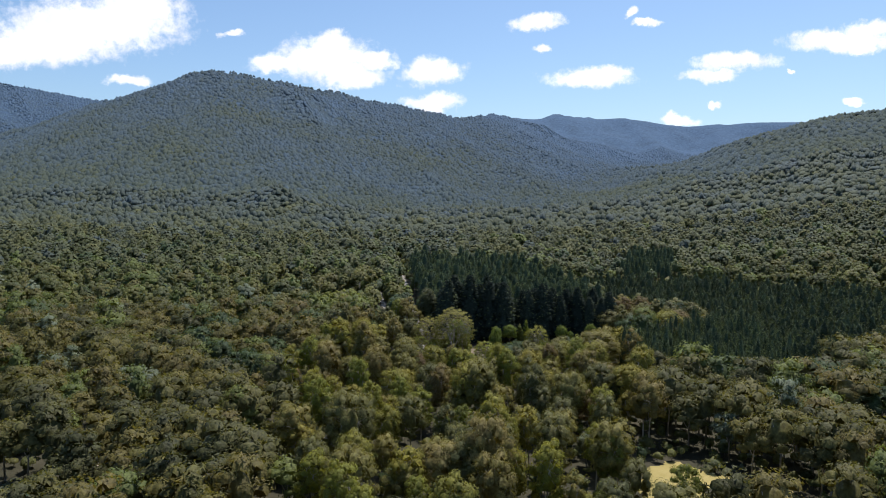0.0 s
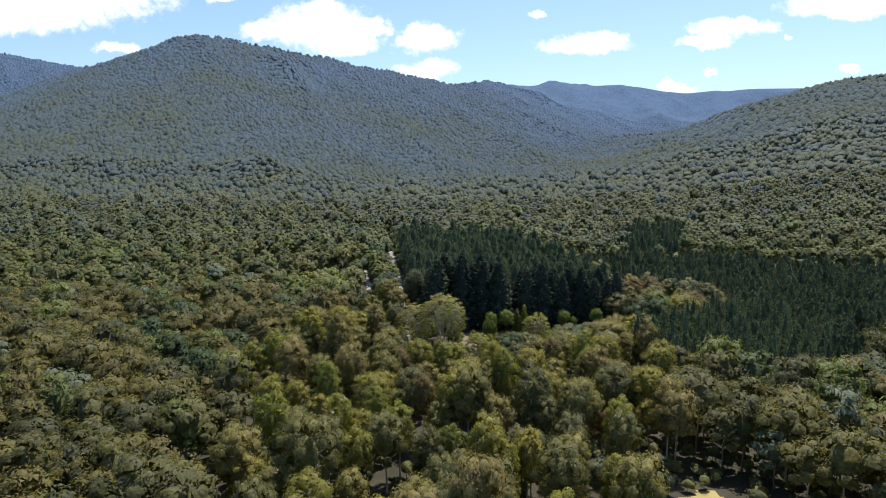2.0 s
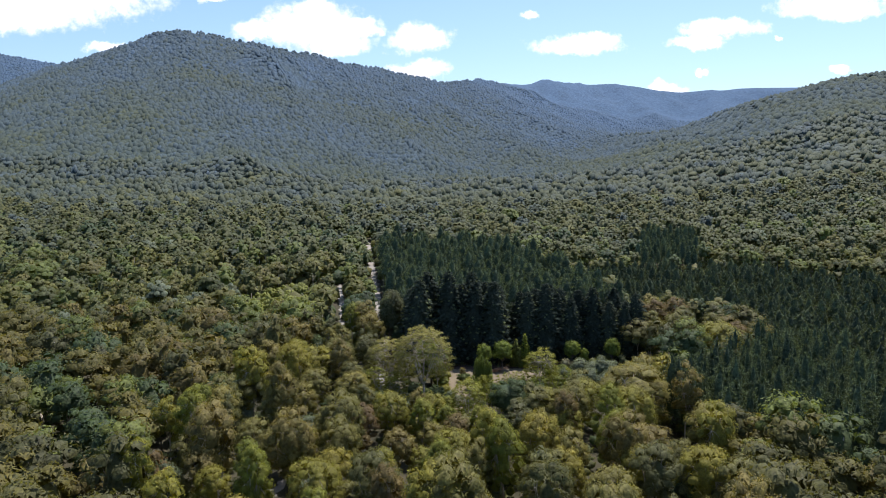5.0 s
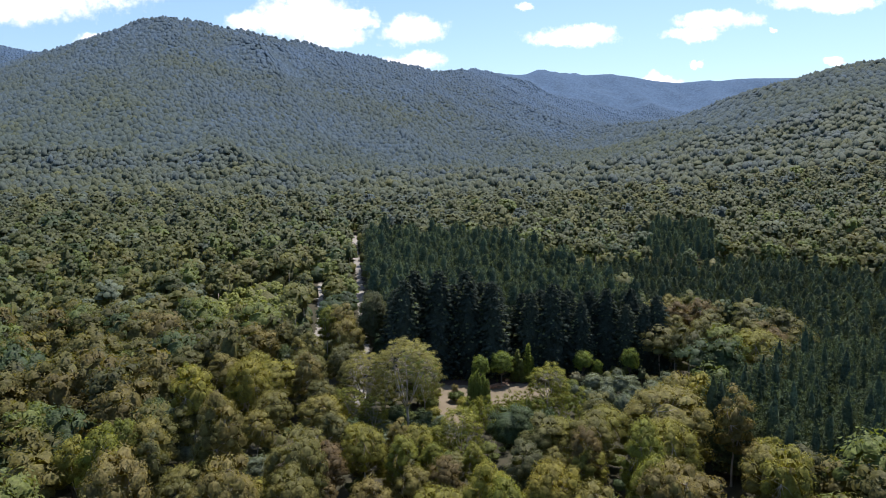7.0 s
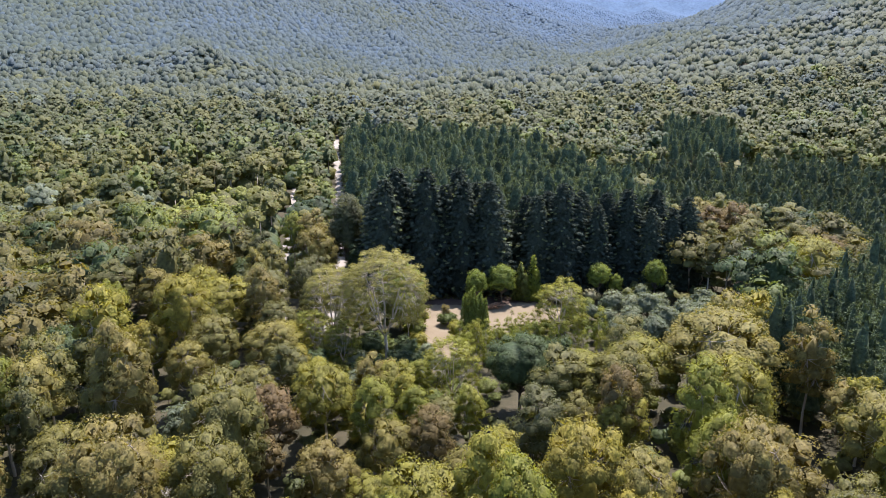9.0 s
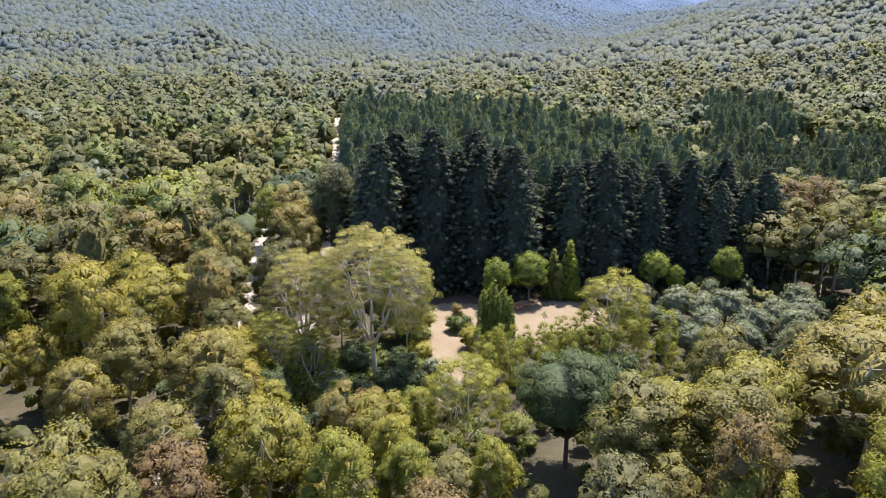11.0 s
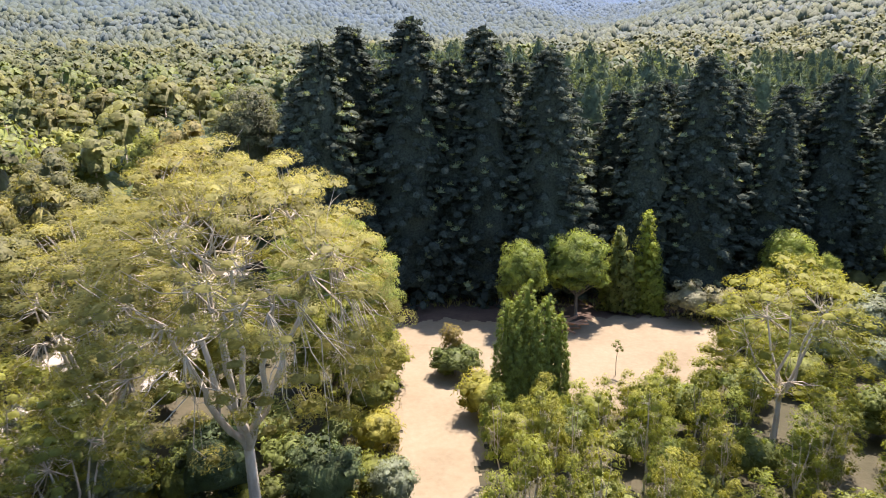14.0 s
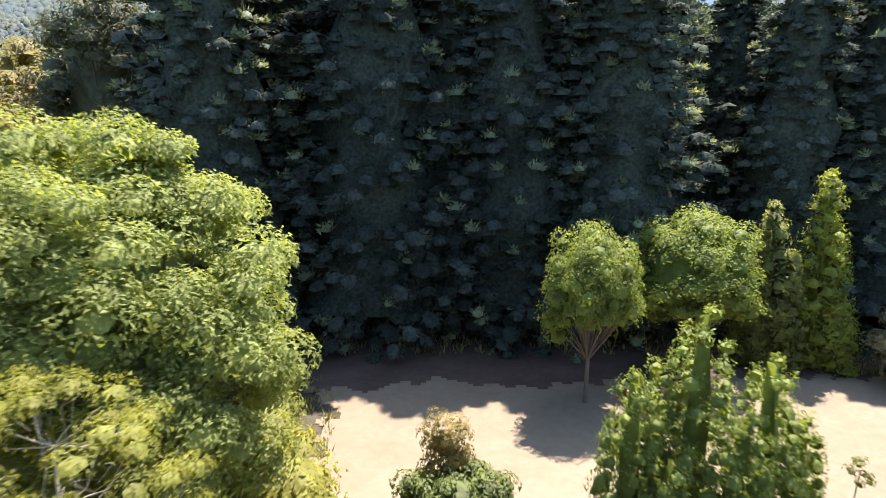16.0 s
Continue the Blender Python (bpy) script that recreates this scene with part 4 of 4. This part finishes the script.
for i, (x, y, h) in enumerate(((9.2, 252, 3.0), (8.4, 256.5, 3.6), (9.0, 261.5, 4.2), (7.8, 267, 3.0), (9.6, 247.5, 2.6), (10.2, 243.5, 2.4), (7.0, 272, 2.4), (16.6, 255.8, 3.6), (17.6, 251.8, 3.4), (40.5, 266, 3.0), (39.5, 259, 3.4), (35.5, 257.5, 3.2), (31.0, 255.6, 2.6), (26.9, 255.2, 2.8), (23.4, 254.8, 2.4))):
    hero(yellow_bush, x, y, h, i * 83, wide=1.15, keep=1.2)
for i in range(16):
    hero(yellow_bush, -7 + 15 * ((i * 7) % 16) / 15, 231 + 15 * ((i * 5 + 3) % 16) / 15, 2.2 + 1.6 * ((i * 11) % 16) / 15, i * 53, wide=1.2, keep=1.0)
pale_bush = tree_kind("shrub", bushy(63, 4.2, 2.4, 4.0, 34, 70, 0.24, 0.09, 0.6, 0.06, lean=True), M_GREYBARK, M_PALE, "pale straw-green shrub before the pines", "shrub", "shrubs round the clearing")
for i, (x, y, h) in enumerate(((37.0, 273.2, 4.2), (40.2, 272.8, 3.5), (45.0, 273.5, 3.4))):
    hero(pale_bush, x, y, h, i * 70, keep=2)
hero(thin_sapling, 27.0, 262.0, 3.1, 0, keep=2)


# ---- the forest ----
def free(p, gap=1.0):
    """Places of p that lie on no bare ground, in no plantation and under no named tree."""
    x, y = p[:, 0], p[:, 1]
    ok = np.ones(len(p), bool)
    for o in (CLEARING, PADDOCK, STAND, STAND_EAST, STAND_FAR):
        ok &= ~within(x, y, np.array(o, float))
    ok &= ~within(x, y, band(TRACK, 3.0)) & ~within(x, y, band(ROAD, 3.2))
    for hx, hy, r in HEROES:
        ok &= np.hypot(x - hx, y - hy) > r * gap
    return p[ok]


def in_view_wedge(p, margin):
    return p[np.abs(p[:, 0] - 0.035 * p[:, 1]) < 0.66 * p[:, 1] + margin]


def join_trees(name, label, category, p, shapes, mats, seed, low, high, mixed=None, tone=None, follow=False, soft=0.55, pointed=False, level=0.0):
    """One mesh of a whole stand: each place takes one of the shapes, turned, scaled and tinted."""
    rng = np.random.default_rng(seed)
    pick = rng.integers(0, len(shapes), len(p))
    vs, ts, ws, cs, ns, n = [], [], [], [], [], 0
    z = height(p[:, 0], p[:, 1])
    for s, (v, t, w) in enumerate(shapes):
        v, t, nn = rounded(v, t, soft, pointed)
        # leaning normals upward evens out light and shade on the farther crowns
        nn = unit(nn * (1 - level) + [0, 0, level])
        q = np.nonzero(pick == s)[0]
        if not len(q):
            continue
        a, k = rng.uniform(0, 2 * np.pi, len(q)), rng.uniform(low, high, len(q))
        kz = k * rng.uniform(0.85, 1.15, len(q))
        ca, sa = np.cos(a), np.sin(a)
        x = (v[None, :, 0] * ca[:, None] - v[None, :, 1] * sa[:, None]) * k[:, None] + p[q, 0][:, None]
        y = (v[None, :, 0] * sa[:, None] + v[None, :, 1] * ca[:, None]) * k[:, None] + p[q, 1][:, None]
        zz = v[None, :, 2] * kz[:, None] + z[q][:, None]
        if follow:
            px, py = p[q, 0], p[q, 1]
            zz += (x - px[:, None]) * ((height(px + 6, py) - height(px - 6, py)) / 12)[:, None] + (y - py[:, None]) * ((height(px, py + 6) - height(px, py - 6)) / 12)[:, None]
        vs.append(np.stack([x, y, zz], 2).reshape(-1, 3))
        ns.append(np.stack([nn[None, :, 0] * ca[:, None] - nn[None, :, 1] * sa[:, None], nn[None, :, 0] * sa[:, None] + nn[None, :, 1] * ca[:, None], np.repeat(nn[None, :, 2], len(q), 0)], 2).reshape(-1, 3))
        ts.append((t[None] + (np.arange(len(q)) * len(v))[:, None, None]).reshape(-1, 3) + n)
        extra = mixed[q] if mixed is not None else np.zeros(len(q), int)
        ws.append((w[None] + np.where(w[None] == w.max(), extra[:, None], 0)).ravel())
        own = rng.random(len(q)) if tone is None else np.clip(tone[q] + rng.normal(size=len(q)) * 0.05, 0.02, 0.98)
        cs.append(np.repeat(own, len(v)))
        n += len(q) * len(v)
    me = tri_mesh(name, np.concatenate(vs), np.concatenate(ts), mats, np.concatenate(ws), np.concatenate(cs), True, np.concatenate(ns))
    return tagged(new(name, me), label, category, kind="stuff")


def both(shape):
    (wv, wt), (lv, lt) = shape
    v, t = merge([(wv, wt), (lv, lt)])
    return v, t, np.concatenate([np.zeros(len(wt), int), np.ones(len(lt), int)])


def hill_tree(seed, high, wide, deep, clumps, n, size, clump, sides=5):
    """Tree of the middle distance: stem, rounded leaf pads, and sprays of leaves that break their outline."""
    rng = np.random.default_rng(seed)
    d = [np.array([0, 0, 1.0])]
    for q in ball(rng, clumps * 8, -0.5):
        if len(d) < clumps and min(np.linalg.norm(q - k) for k in d) > 2.0 / math.sqrt(clumps):
            d.append(q)
    c = np.array([0, 0, high - deep * 0.55]) + np.array(d) * np.array([wide, wide, deep * 0.45]) * rng.uniform(0.58, 0.8, (len(d), 1))
    lumps = []
    for q in c:
        v, t = dome(rng, sides)
        r = clump * rng.uniform(0.68, 0.95)
        lumps.append((v * [r, r, r * 0.8] + q - [0, 0, r * 0.25], t))
    lumps.append(body(rng, wide * 0.5, deep * 0.4, (0, 0, high - deep * 0.6), 5, 2))
    leaf = clump_leaves(rng, c, clump * 1.05, 0.7, max(1, n // len(c)), size, size * 0.6, 0.0, 0.32, True)
    stem = tube(np.array([[0, 0, -0.5], [0, 0, high - deep * 0.5]]), [0.2, 0.1], 3)
    return both((stem, merge(lumps + [leaf])))


def slope_tree(seed, high, wide, deep, sprays):
    """Tree of the hillsides: one tall uneven crown with a ragged leafy edge."""
    rng = np.random.default_rng(seed)
    v, t = dome(rng, 5)
    v = v * rng.uniform(0.85, 1.15, (len(v), 1)) * [wide, wide, deep * 0.55] + [0, 0, high - deep * 0.55]
    leaf = clump_leaves(rng, np.array([[0, 0, high - deep * 0.5]]), wide, deep * 0.5 / wide, sprays, 1.3, 0.8, 0.0, 0.4, True)
    v, t = merge([(v, t), leaf])
    return v, t, np.zeros(len(t), int)


def far_tree(seed, high, wide, deep, lumps, sides, rings=2, sprays=0):
    rng = np.random.default_rng(seed)
    out = []
    for i in range(lumps):
        v, t = dome(rng, sides, rings)
        r = wide * (1.0 if lumps == 1 else rng.uniform(0.55, 0.75))
        o = np.zeros(3) if i == 0 else np.array([rng.normal() * wide * 0.45, rng.normal() * wide * 0.45, -rng.random() * deep * 0.25])
        out.append((v * [r, r, deep * (1 if lumps == 1 else 0.75)] + o + [0, 0, high - deep], t))
    if sprays:
        out.append(clump_leaves(rng, np.array([[0, 0, high - deep]]), wide * 0.95, deep / wide, sprays, 1.7, 1.0, 0.0, 0.6, True))
    v, t = merge(out)
    return v, t, np.zeros(len(t), int)


def species(p, seed):
    """Mostly olive gums, with greener, silver and dark trees in drifts."""
    rng = np.random.default_rng(seed)
    k = rng.random(len(p)) + 0.16 * wobble(p[:, 0], p[:, 1], 0.045)
    return np.where(k < 0.04, 3, np.where(k < 0.2, 1, np.where(k > 1.1, 2, 0)))


# near forest, tree by tree
near = free(in_view_wedge(scatter(101, -200, 220, 84, 300, 7.7, 0.55), 6))
near = near[(wobble(near[:, 0], near[:, 1], 0.13) < 0.95) | (near[:, 1] > 160)]
near = near[~((near[:, 0] > 36) & (near[:, 0] < 68) & (near[:, 1] > 236))]
near = near[~((near[:, 0] > 8) & (near[:, 0] < 44) & (near[:, 1] > 236)) & ~((near[:, 0] > -2) & (near[:, 0] < 64) & (near[:, 1] > 266)) & ~((np.abs(near[:, 0] - 10) < 15) & (near[:, 1] > 222))]
rng = np.random.default_rng(5)
order = np.argsort(np.abs(near[:, 0] - 8) + 0.25 * np.abs(near[:, 1] - 215))
singles, rest = near[order[:230]], near[order[230:]]
for x, y in singles:
    r = rng.random()
    kind = gum_plain[0] if r < 0.24 else gum_plain[1] if r < 0.4 else gum_plain[2] if r < 0.6 else gum_plain[3] if r < 0.7 else gum_plain[4] if r < 0.86 else gum_plain[5] if r < 0.89 else dark_tree if r < 0.94 else wattle
    if y > 172 and abs(x - 10) < 42:
        kind = {0: gum_wide[0], 1: gum_wide[2], 2: gum_wide[1], 3: gum_tall[0], 4: gum_tall[1], 5: gum_tall[2]}.get(next((i for i, k in enumerate(gum_plain) if k is kind), 9), kind)
    s = rng.uniform(0.7, 1.16) if y < 195 or abs(x - 10) > 18 else rng.uniform(0.6, 0.8)
    if kind is dark_tree or kind is wattle:
        s *= 1.1
    tall = 1.28 if y < 195 or abs(x - 10) > 20 else 1.05
    plant(kind, float(x), float(y), float(rng.uniform(0, 360)), float(s) * 0.88, float(rng.uniform(0.88, 1.15)) * tall)
mid_gums = [both(gum(110 + i, 15, w * 0.92, dp * 1.05, 5.0, 3, 16, 36, 0.7, 0.45, 0.37 * w, 0.22, 3, 0.82, -0.55, 0, 0.74, 0.5, True)) for i, (w, dp) in enumerate(((5.0, 10), (4.0, 11.5), (4.5, 10.5), (5.6, 9)))]
join_trees("valley_forest", "mixed olive-green gum forest on the valley floor", "forest", rest, mid_gums, [M_BARK, J_NEAR, J_GREEN, J_SILVER, J_DEEP], 6, 0.76, 1.2, species(rest, 1))

# the forest goes on behind and beside the flight
ring = free(scatter(114, -230, 250, -110, 300, 9.0, 0.6))
ring = ring[(np.abs(ring[:, 0] - 0.035 * ring[:, 1]) > 0.66 * ring[:, 1] + 8) | (ring[:, 1] < 84)]
join_trees("outer_forest", "olive gum forest round the valley mouth", "forest", ring, [far_tree(115 + i, 12, 5.2, 6.0 + i, 3, 5, 2, 16) for i in range(4)], [J_NEAR, J_GREEN, J_SILVER, J_DEEP], 21, 0.7, 1.2, species(ring, 8))

# middle distance
middle = free(in_view_wedge(scatter(102, -420, 460, 300, 620, 7.1, 0.7), 10))
hill_shapes = [hill_tree(120 + i, 15, w, dp, c, 380, 0.42, 0.3 * w) for i, (w, dp, c) in enumerate(((4.4, 9.5, 16), (3.7, 11, 15), (4.8, 8.5, 17), (4.1, 10, 15), (3.2, 11.5, 14)))]
hill_plain = [hill_tree(125 + i, 14, w, dp, c, 64, 0.62, 0.33 * w, 4) for i, (w, dp, c) in enumerate(((4.6, 8.0, 12), (3.9, 9.5, 11), (4.9, 7.5, 13), (4.2, 9.0, 11)))]
scrub = np.hypot((middle[:, 0] + 52) / 15, (middle[:, 1] - 325) / 40) < 1
middle = middle[~scrub]
first, second = middle[middle[:, 1] < 410], middle[middle[:, 1] >= 410]
join_trees("slope_forest", "dense gum forest covering the gentle slope", "forest", first, hill_shapes, [M_BARK, J_OLIVE, J_GREEN, J_SILVER, J_DEEP], 7, 0.65, 1.15, species(first, 2), level=0.18)
join_trees("upper_slope_forest", "unbroken gum forest on the upper slope", "forest", second, hill_plain, [M_BARK, J_OLIVE, J_GREEN, J_SILVER, J_DEEP, J_HAZED_UPLAND], 17, 0.75, 1.2,
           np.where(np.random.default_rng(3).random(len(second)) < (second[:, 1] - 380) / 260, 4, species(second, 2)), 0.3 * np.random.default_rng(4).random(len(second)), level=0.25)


cover = free(in_view_wedge(scatter(113, -420, 460, 296, 620, 5.8, 0.6), 6), 0.3)
join_trees("slope_undergrowth", "low olive scrub under the slope forest", "undergrowth", cover, [far_tree(135 + i, 4.6 + 0.6 * i, 2.9, 3.6, 1, 5, 2, 8) for i in range(4)], [J_OLIVE, J_GREEN, J_SILVER, J_DEEP], 20, 0.6, 1.4, species(cover, 6), level=0.2)
patch = scatter(111, -70, -34, 284, 366, 3.4)
patch = patch[np.hypot((patch[:, 0] + 52) / 15, (patch[:, 1] - 325) / 40) < 1]
join_trees("scrub", "low bright green scrub in a gap of the forest", "scrub", patch, hill_plain, [M_GREYBARK, J_FRESH], 18, 0.36, 0.62)


def haze_share(p):
    """How far up the valley a tree stands, and so how much blue haze is painted into its leaves."""
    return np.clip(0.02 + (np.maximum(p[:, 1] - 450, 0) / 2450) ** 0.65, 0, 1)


farther = in_view_wedge(scatter(103, -720, 740, 620, 880, 5.6, 0.7), 10)
farther_shapes = [slope_tree(130 + i, 7 + 0.7 * i, 3.3 - 0.25 * i, 3.0 + 0.7 * i, 14) for i in range(5)]
join_trees("foothill_forest", "gum forest over the foothills", "forest", farther, farther_shapes, [J_HAZED_UPLAND], 8, 0.65, 1.4, None, haze_share(farther), True, level=0.35)


def facing(p):
    """Places on slopes that fall towards the valley's mouth."""
    return p[height(p[:, 0], p[:, 1] + 15) - height(p[:, 0], p[:, 1] - 15) > -5.0]


def far_mound(seed, wide, deep):
    """Pointed crown of a distant tree that merges with its neighbours."""
    rng = np.random.default_rng(seed)
    a = np.arange(5) * 2 * np.pi / 5
    inner = np.stack([np.cos(a + 0.6), np.sin(a + 0.6), np.zeros(5)], 1) * wide * rng.uniform(0.45, 0.65, (5, 1)) + [0, 0, deep * 0.66]
    rim = np.stack([np.cos(a), np.sin(a), np.zeros(5)], 1) * wide * rng.uniform(0.85, 1.15, (5, 1)) - [0, 0, 0.6]
    v = np.concatenate([[[rng.normal() * 0.4, rng.normal() * 0.4, deep]], inner, rim])
    t = [(0, 1 + k, 1 + (k + 1) % 5) for k in range(5)]
    for k in range(5):
        p, q = 1 + k, 1 + (k + 1) % 5
        t += [(p, p + 5, q + 5), (p, q + 5, q)]
    return v, np.array(t), np.zeros(15, int)


slopes = np.concatenate([facing(in_view_wedge(scatter(105, -900, 900, 880, 1250, 6.3, 0.75), 10)), facing(in_view_wedge(scatter(104, -1400, 1400, 1250, 2400, 8.6, 0.75), 10))])
join_trees("mountain_forest", "eucalypt forest on the mountain slopes, blued in colour for distance haze", "forest", slopes, [far_mound(140 + i, 4.7 - 0.3 * i, 2.2 + 0.7 * i) for i in range(5)], [J_HAZED_RANGE], 9, 0.8, 1.25, None, haze_share(slopes), True, level=0.36)



# ---- the pine plantations ----
stand = scatter(106, -28, 76, 283.2, 440, 4.8, 0.3)
stand = stand[within(stand[:, 0], stand[:, 1], np.array(STAND, float))]
front = stand[stand[:, 1] < 289.8]
back = stand[stand[:, 1] >= 289.8]
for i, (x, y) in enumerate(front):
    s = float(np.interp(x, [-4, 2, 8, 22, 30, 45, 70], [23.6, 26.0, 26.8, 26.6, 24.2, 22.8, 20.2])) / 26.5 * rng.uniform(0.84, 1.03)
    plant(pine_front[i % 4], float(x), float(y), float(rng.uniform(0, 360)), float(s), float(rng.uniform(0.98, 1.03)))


def both_tips(shape):
    v, t = merge(list(shape))
    return v, t, np.repeat([0, 1, 2], [len(k[1]) for k in shape])


back_pines = [both_tips(pine(160 + i, 25.5, 6.4, 14, 7, 1, 0.5, 0.28, 0.6, 0.28, 6, 0.78, 1.25)) for i in range(3)]
join_trees("pine_plantation", "dense dark green pine plantation", "forest", back, back_pines, [M_GREYBARK, J_NEEDLE, J_TIP], 11, 0.64, 0.84, pointed=True, soft=0.35)
dark_patch = scatter(112, 92, 160, 380, 470, 5.2, 0.4)
dark_patch = dark_patch[within(dark_patch[:, 0], dark_patch[:, 1], np.array(STAND_FAR, float))]
join_trees("old_pine_plantation", "patch of tall dark pines among the gums", "forest", dark_patch, back_pines, [M_GREYBARK, J_NEEDLE, J_TIP], 19, 0.5, 0.62, pointed=True, soft=0.35)
east = scatter(107, 50, 215, 190, 395, 4.3, 0.4)
east = east[within(east[:, 0], east[:, 1], np.array(STAND_EAST, float))]
east_pines = [both_tips(pine(170 + i, 11, 3.1, 7, 5, 1, 0.3, 0.16, 0.6, 0.12, 3, 0.85, 1.15)) for i in range(4)]
belt_pines = [both_tips(pine(165 + i, 25.5, 6.6, 17, 8, 1, 0.16, 0.3, 0.62, 0.28, 9, 0.42, 1.15)) for i in range(3)]
belt = (east[:, 1] < 268) & (east[:, 0] < 112)
join_trees("pine_belt", "belt of dark pines at the edge of the young plantation", "forest", east[belt], belt_pines, [M_GREYBARK, J_NEEDLE, J_TIP], 22, 0.5, 0.66, pointed=True, soft=0.35)
east = east[~belt]
join_trees("young_pine_plantation", "younger grey-green pine plantation", "forest", east, east_pines, [M_GREYBARK, J_YOUNGPINE, J_YOUNGPINE], 12, 0.7, 1.15, pointed=True, soft=0.35)

# undergrowth between the trees
low_places = free(in_view_wedge(scatter(108, -130, 150, 100, 300, 4.8), 4), 0.25)
close = (low_places[:, 1] > 222) & (np.abs(low_places[:, 0] - 15) < 34)
for i, (x, y) in enumerate(low_places[close]):
    if not (4 < x < 64 and y > 271):
        plant(bush_kind, float(x), float(y), float(i * 47 % 360), float(rng.uniform(0.6, 1.35)), float(rng.uniform(0.8, 1.3)))
low_places = low_places[~close]
shrub_shapes = [both(bushy(180 + i, 2.4 + i * 0.5, 1.5, 2.2 + i * 0.5, 3, 7, 0.5, 0.28, 0.9, 0.05)) for i in range(4)]
join_trees("undergrowth", "mixed low shrubs and ferns under the trees", "undergrowth", low_places, shrub_shapes, [M_GREYBARK, J_OLIVE, J_GREEN, J_SILVER, J_DEEP], 13, 0.6, 1.3, species(low_places, 5))


# dry grass tufts round the bare ground
def grass_tuft(seed, blades, high):
    rng = np.random.default_rng(seed)
    v, t = [], []
    for i in range(blades):
        a, r, h = rng.uniform(0, 6.28), rng.uniform(0, 0.22), high * rng.uniform(0.6, 1.2)
        b = np.array([math.cos(a) * r, math.sin(a) * r, -0.03])
        side = np.array([-math.sin(a), math.cos(a), 0]) * 0.05
        v += [b - side, b + side, b + [math.cos(a) * h * 0.5, math.sin(a) * h * 0.5, h]]
        t.append((3 * i, 3 * i + 1, 3 * i + 2))
    return np.array(v), np.array(t), np.zeros(len(t), int)


J_STRAW = foliage("dry_grass_blades", [(0.20, 0.18, 0.06), (0.26, 0.22, 0.09), (0.16, 0.18, 0.05)], True, 0.3)
verge = scatter(110, -4, 66, 232, 284, 0.75)
inside = within(verge[:, 0], verge[:, 1], np.array(CLEARING, float))
grown = (np.array(CLEARING, float) - [21, 264]) * 1.3 + [21, 264]
shrunk = (np.array(CLEARING, float) - [21, 264]) * 0.95 + [21, 264]
verge = verge[within(verge[:, 0], verge[:, 1], grown) & ~within(verge[:, 0], verge[:, 1], shrunk)]
join_trees("grass_tufts", "dry straw-coloured grass tufts round the clearing", "grass", verge, [grass_tuft(190 + i, 9, 0.3 + 0.06 * i) for i in range(3)], [J_STRAW], 14, 0.7, 1.5)


# heap of cut branches in the shade behind the cypress
M_CUT = surface("cut_branch_wood", [(0.16, 0.085, 0.05), (0.30, 0.17, 0.10), (0.42, 0.27, 0.18)], 1.2, 8.0, 0.4)
heap = tagged(new("branch_heap"), "heap of reddish brown cut branches beside the clearing", "branches")
heap.matrix_basis = pose(24.6, 271.4, float(height(24.6, 271.4)), 0, 0, 20)
rng = np.random.default_rng(77)
sticks = [tri_mesh("branch", *tube(arc(np.array([-1.3 - 0.3 * i, 0, 0.0]), np.array([1.2 + 0.3 * i, 0.2, 0.05]), 0.3, 4, rng, 0.06), [0.10, 0.085, 0.07, 0.05, 0.03], 6), [M_CUT], smooth=True) for i in range(3)]
for i in range(24):
    ob = new("branch", sticks[i % 3])
    ob.parent = heap
    ob.matrix_basis = pose(rng.normal() * 0.6, rng.normal() * 0.4, 0.08 + 0.035 * i, rng.normal() * 8, rng.normal() * 12, rng.uniform(0, 180) if i % 3 else rng.normal() * 20)
